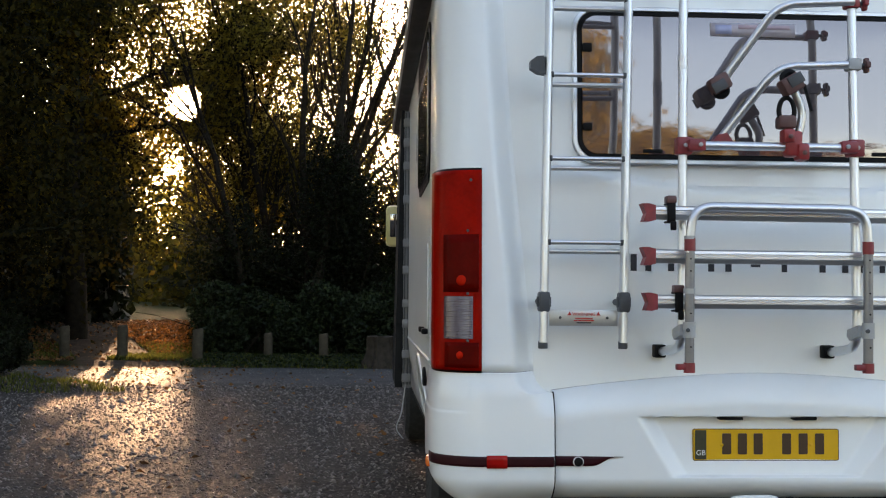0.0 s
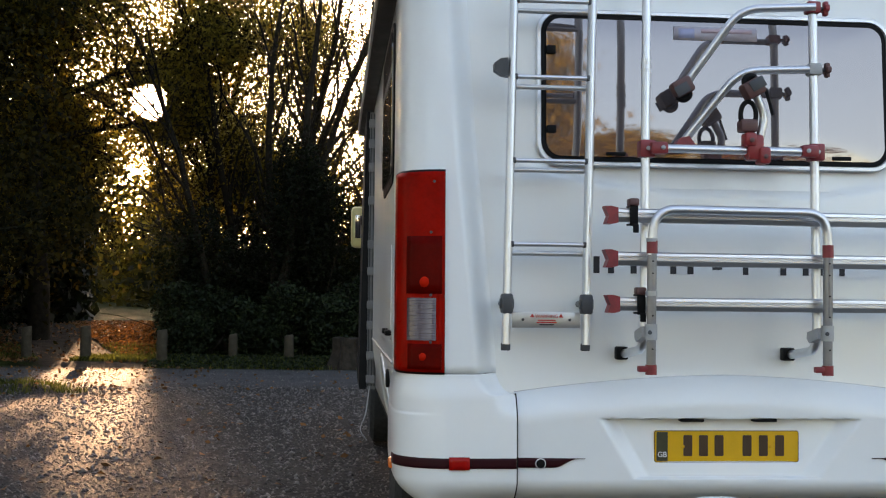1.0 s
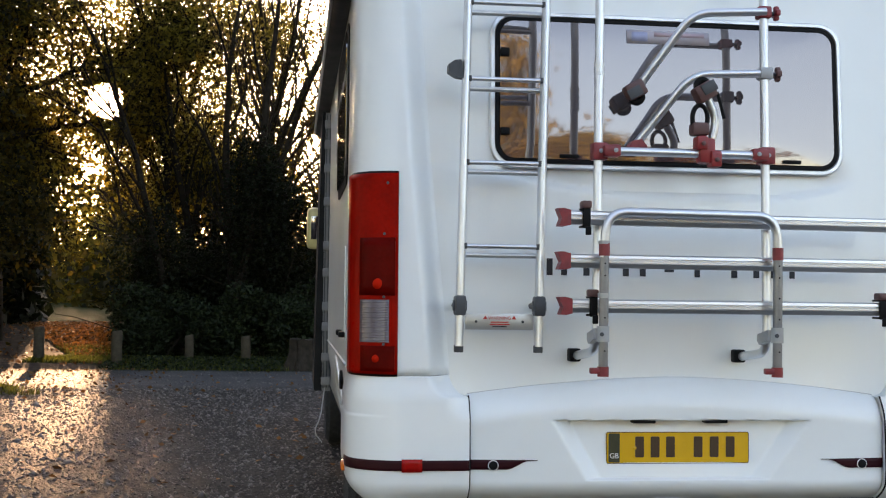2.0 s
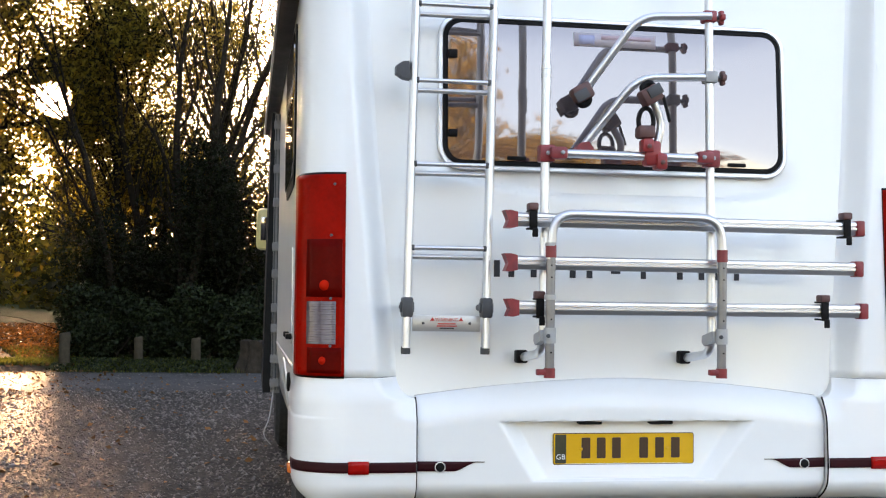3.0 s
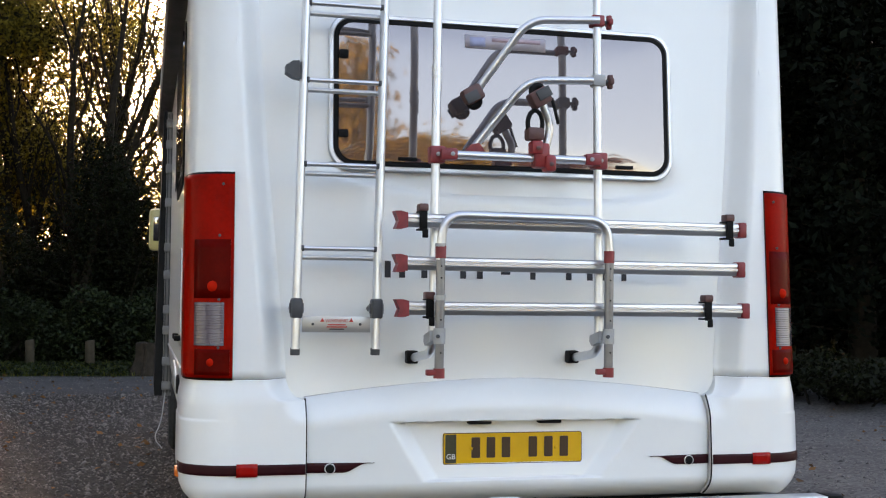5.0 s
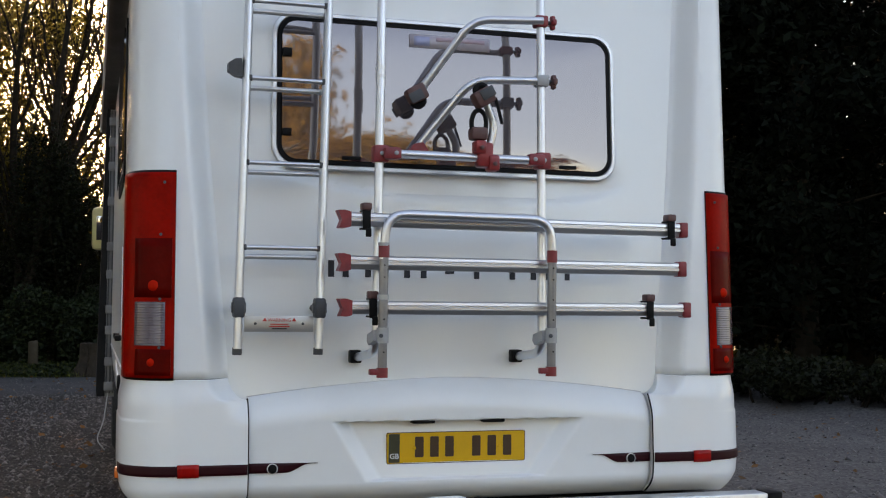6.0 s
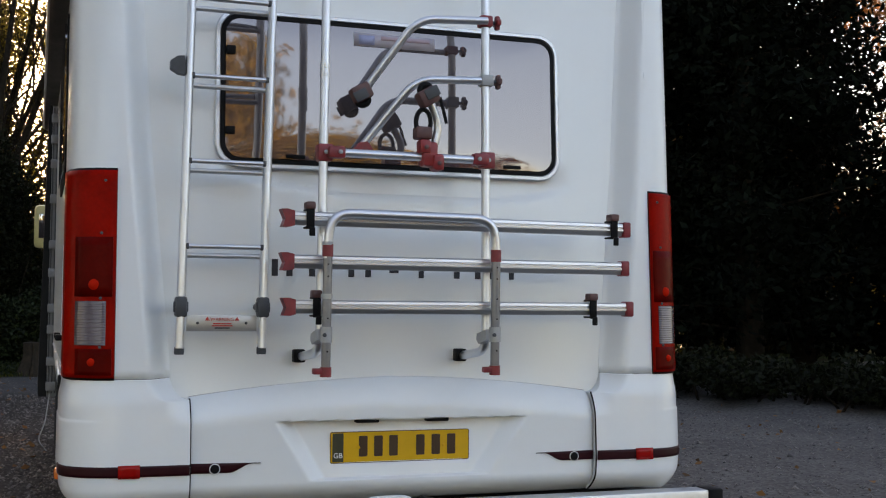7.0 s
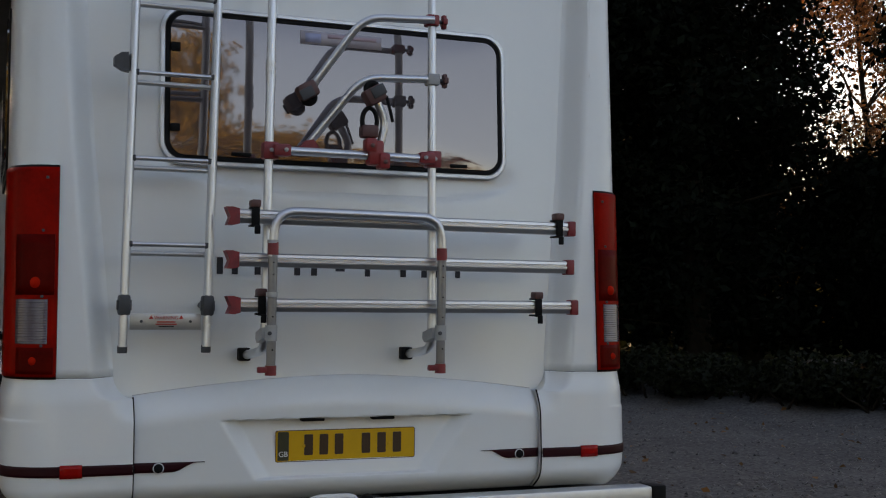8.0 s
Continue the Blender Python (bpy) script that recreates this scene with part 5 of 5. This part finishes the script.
def woodland(name, label, boxes, n, size, mat, sigma=0.45, keep=None):
    """Distant growth nobody could count, in clumps with gaps."""
    pts = []
    vol = sum((b[1] - b[0]) * (b[3] - b[2]) * b[4] for b in boxes)
    for x0, x1, y0, y1, h in boxes:
        m = int(n * (x1 - x0) * (y1 - y0) * h / vol)
        k = max(4, m // 90)
        c = np.stack([rng.uniform(x0, x1, k), rng.uniform(y0, y1, k), h * rng.uniform(0, 1, k) ** 1.3], axis=1)
        c[:, 2] *= 0.75 + 0.25 * np.sin(c[:, 0] * 1.7)
        pts.append(c[rng.integers(0, k, m)] + rng.normal(0, sigma, (m, 3)))
    p = np.concatenate(pts)
    p = p[p[:, 2] > 0.05]
    if keep:
        p = p[keep(p)]
    v, f = leaf_arrays(p, size)
    stuff(name, v, f, mat, label, "woodland")


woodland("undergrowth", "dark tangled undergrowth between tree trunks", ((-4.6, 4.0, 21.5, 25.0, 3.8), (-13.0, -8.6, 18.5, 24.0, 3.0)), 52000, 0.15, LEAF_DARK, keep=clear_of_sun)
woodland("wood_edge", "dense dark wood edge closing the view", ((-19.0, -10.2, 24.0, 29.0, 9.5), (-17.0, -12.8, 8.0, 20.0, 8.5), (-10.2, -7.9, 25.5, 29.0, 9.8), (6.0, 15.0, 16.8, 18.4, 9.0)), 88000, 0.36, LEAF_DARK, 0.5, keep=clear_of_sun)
woodland("golden_woods", "far golden woodland glowing against the sun", ((-22, -9, 86, 98, 10.5),), 24000, 0.5, LEAF_AMBER, 1.0)
woodland("far_woods", "far dark woodland along the lawn's edge", ((-46, -17, 66, 78, 6.5), (-12.5, 30, 60, 74, 5.0), (14, 34, 24, 34, 4.0)), 42000, 0.62, LEAF_OAK, 0.9)


# ================= conifers on the offside =================
def conifer(at, height, width, n, seed):
    r = random.Random(seed)
    base = thing("conifer", "tall dense conifer along the car park edge, coloured nearly black for shade", "tree", (at[0], at[1], ground_z(*at)), "conifers along the edge")
    w = Wood(seed)
    pts, R = w.limb((0, 0, -0.2), (0, 0, 1), height, 0.22, 0.1, 0.02, 10, 8)
    tr = stuff("trunk", [tuple(v) for v in w.v], w.f, BARK, "", "")
    tr.parent = base
    w.v, w.f, tips = [], [], []
    for i in range(90):
        z = height * (0.07 + 0.91 * (i / 90))
        a, ln = r.uniform(0, 6.283), width * (1 - 0.75 * (i / 90) ** 1.6) * r.uniform(0.75, 1.1)
        q, _ = w.limb((0, 0, z), (math.cos(a), math.sin(a), 0.15), ln, 0.03, 0.2, 0.1, 5, 4, -0.02)
        tips += [tuple(x) for x in q[1:]] + [tuple(q[-1])] * 2
    tr = tagged(stuff("bough", [tuple(v) for v in w.v], w.f, BARK, "", ""), kind="stuff")
    tr.parent = base
    tips = np.array(tips)
    p = tips[rng.integers(0, len(tips), n)] + rng.normal(0, 0.24, (n, 3)) * np.array((1, 1, 0.8))
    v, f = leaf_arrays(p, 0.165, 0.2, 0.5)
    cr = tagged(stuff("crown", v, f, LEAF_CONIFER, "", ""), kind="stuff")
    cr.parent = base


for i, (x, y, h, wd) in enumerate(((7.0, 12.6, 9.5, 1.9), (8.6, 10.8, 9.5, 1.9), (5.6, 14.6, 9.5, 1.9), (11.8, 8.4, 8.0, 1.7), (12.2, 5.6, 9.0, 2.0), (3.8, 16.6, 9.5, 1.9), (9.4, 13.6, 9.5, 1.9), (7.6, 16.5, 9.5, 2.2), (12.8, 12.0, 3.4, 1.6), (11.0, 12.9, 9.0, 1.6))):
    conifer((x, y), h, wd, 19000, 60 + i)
build_tree("beech_tree", 71, (14.2, 13.9), 8.0, 0.12, "orange-leaved beech glimpsed between conifers", LEAF_ORANGE, BARK, 1, 10, 2, 17000, 0.10, 0.1, 0.4, 0.8, 0.1, 0.25)
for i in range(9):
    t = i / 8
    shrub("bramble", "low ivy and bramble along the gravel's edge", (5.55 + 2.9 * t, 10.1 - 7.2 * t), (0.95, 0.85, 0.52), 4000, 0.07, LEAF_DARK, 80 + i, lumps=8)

shrub("golden_shrub", "yellow autumn shrub seen through gaps in the conifers", (15.6, 15.2), (1.2, 1.0, 2.4), 6000, 0.09, LEAF_GOLD, 95)

# ================= trees out of direct view, behind and beside the viewpoint, closing the car park ===
# golden ones show in the window; tall nearside ones are added to shade gravel
for i, (x, y, h, r, mat) in enumerate(((1.6, -20, 11.0, 0.25, LEAF_GOLD), (3.9, -21, 10.0, 0.25, LEAF_GOLD), (6.6, -23, 7.6, 0.24, LEAF_GOLD), (-2.0, -22, 10.5, 0.24, LEAF_OAK), (10.5, -27, 6.5, 0.2, LEAF_ORANGE), (15.5, -28, 6.0, 0.2, LEAF_GOLD), (-8, -18, 9.5, 0.25, LEAF_OAK),
                                         (21.0, -25, 6.5, 0.2, LEAF_ORANGE), (-10.5, -6, 14.0, 0.3, LEAF_OAK), (-11.0, 0, 14.5, 0.3, LEAF_DARK), (-10.5, 5.5, 14.0, 0.3, LEAF_DARK), (17, -12, 7.5, 0.25, LEAF_OAK))):
    build_tree("out_of_view_tree", 90 + i, (x, y), h, r, "autumn tree out of direct view round the car park", mat, BARK, 1, 12, 1, 15000 if i < 3 else 8000, 0.26, 0.12, 0.42, 0.8, 0.08, 0.35, group="trees closing the car park")

# ================= the sun's disc, far behind the trees =================
glow = bpy.data.materials.new("sun_glow")
glow.use_nodes = True
gn, gl = glow.node_tree.nodes, glow.node_tree.links
gco, glen, gmap = gn.new("ShaderNodeTexCoord"), gn.new("ShaderNodeVectorMath"), gn.new("ShaderNodeMapRange")
glen.operation = "LENGTH"
gl.new(gco.outputs["Object"], glen.inputs[0])
gl.new(glen.outputs["Value"], gmap.inputs["Value"])
gmap.interpolation_type = "SMOOTHERSTEP"
gmap.inputs["From Min"].default_value, gmap.inputs["From Max"].default_value = 1.5, 6.4
gmap.inputs["To Min"].default_value, gmap.inputs["To Max"].default_value = 4.0, 0.0
em, clear, gmix = gn.new("ShaderNodeEmission"), gn.new("ShaderNodeBsdfTransparent"), gn.new("ShaderNodeAddShader")
em.inputs["Color"].default_value = (1.0, 0.74, 0.36, 1)
gl.new(gmap.outputs[0], em.inputs["Strength"])
gl.new(clear.outputs[0], gmix.inputs[0])
gl.new(em.outputs[0], gmix.inputs[1])
gl.new(gmix.outputs[0], gn["Material Output"].inputs["Surface"])
disc = Geo().lathe([(8.0, 0.0), (8.0, 0.1), (7.8, 0.12)], Matrix.Identity(4), 48).make("sun_disc", glow)
disc.matrix_world = look((-1.387 - 0.1512 * 300, -4.09 + 0.9765 * 300, 1.157 + 0.1537 * 300), (-1.387, -4.09, 1.157))
tagged(disc, "white glowing disc of the low sun behind trees", "sun", kind="structure")
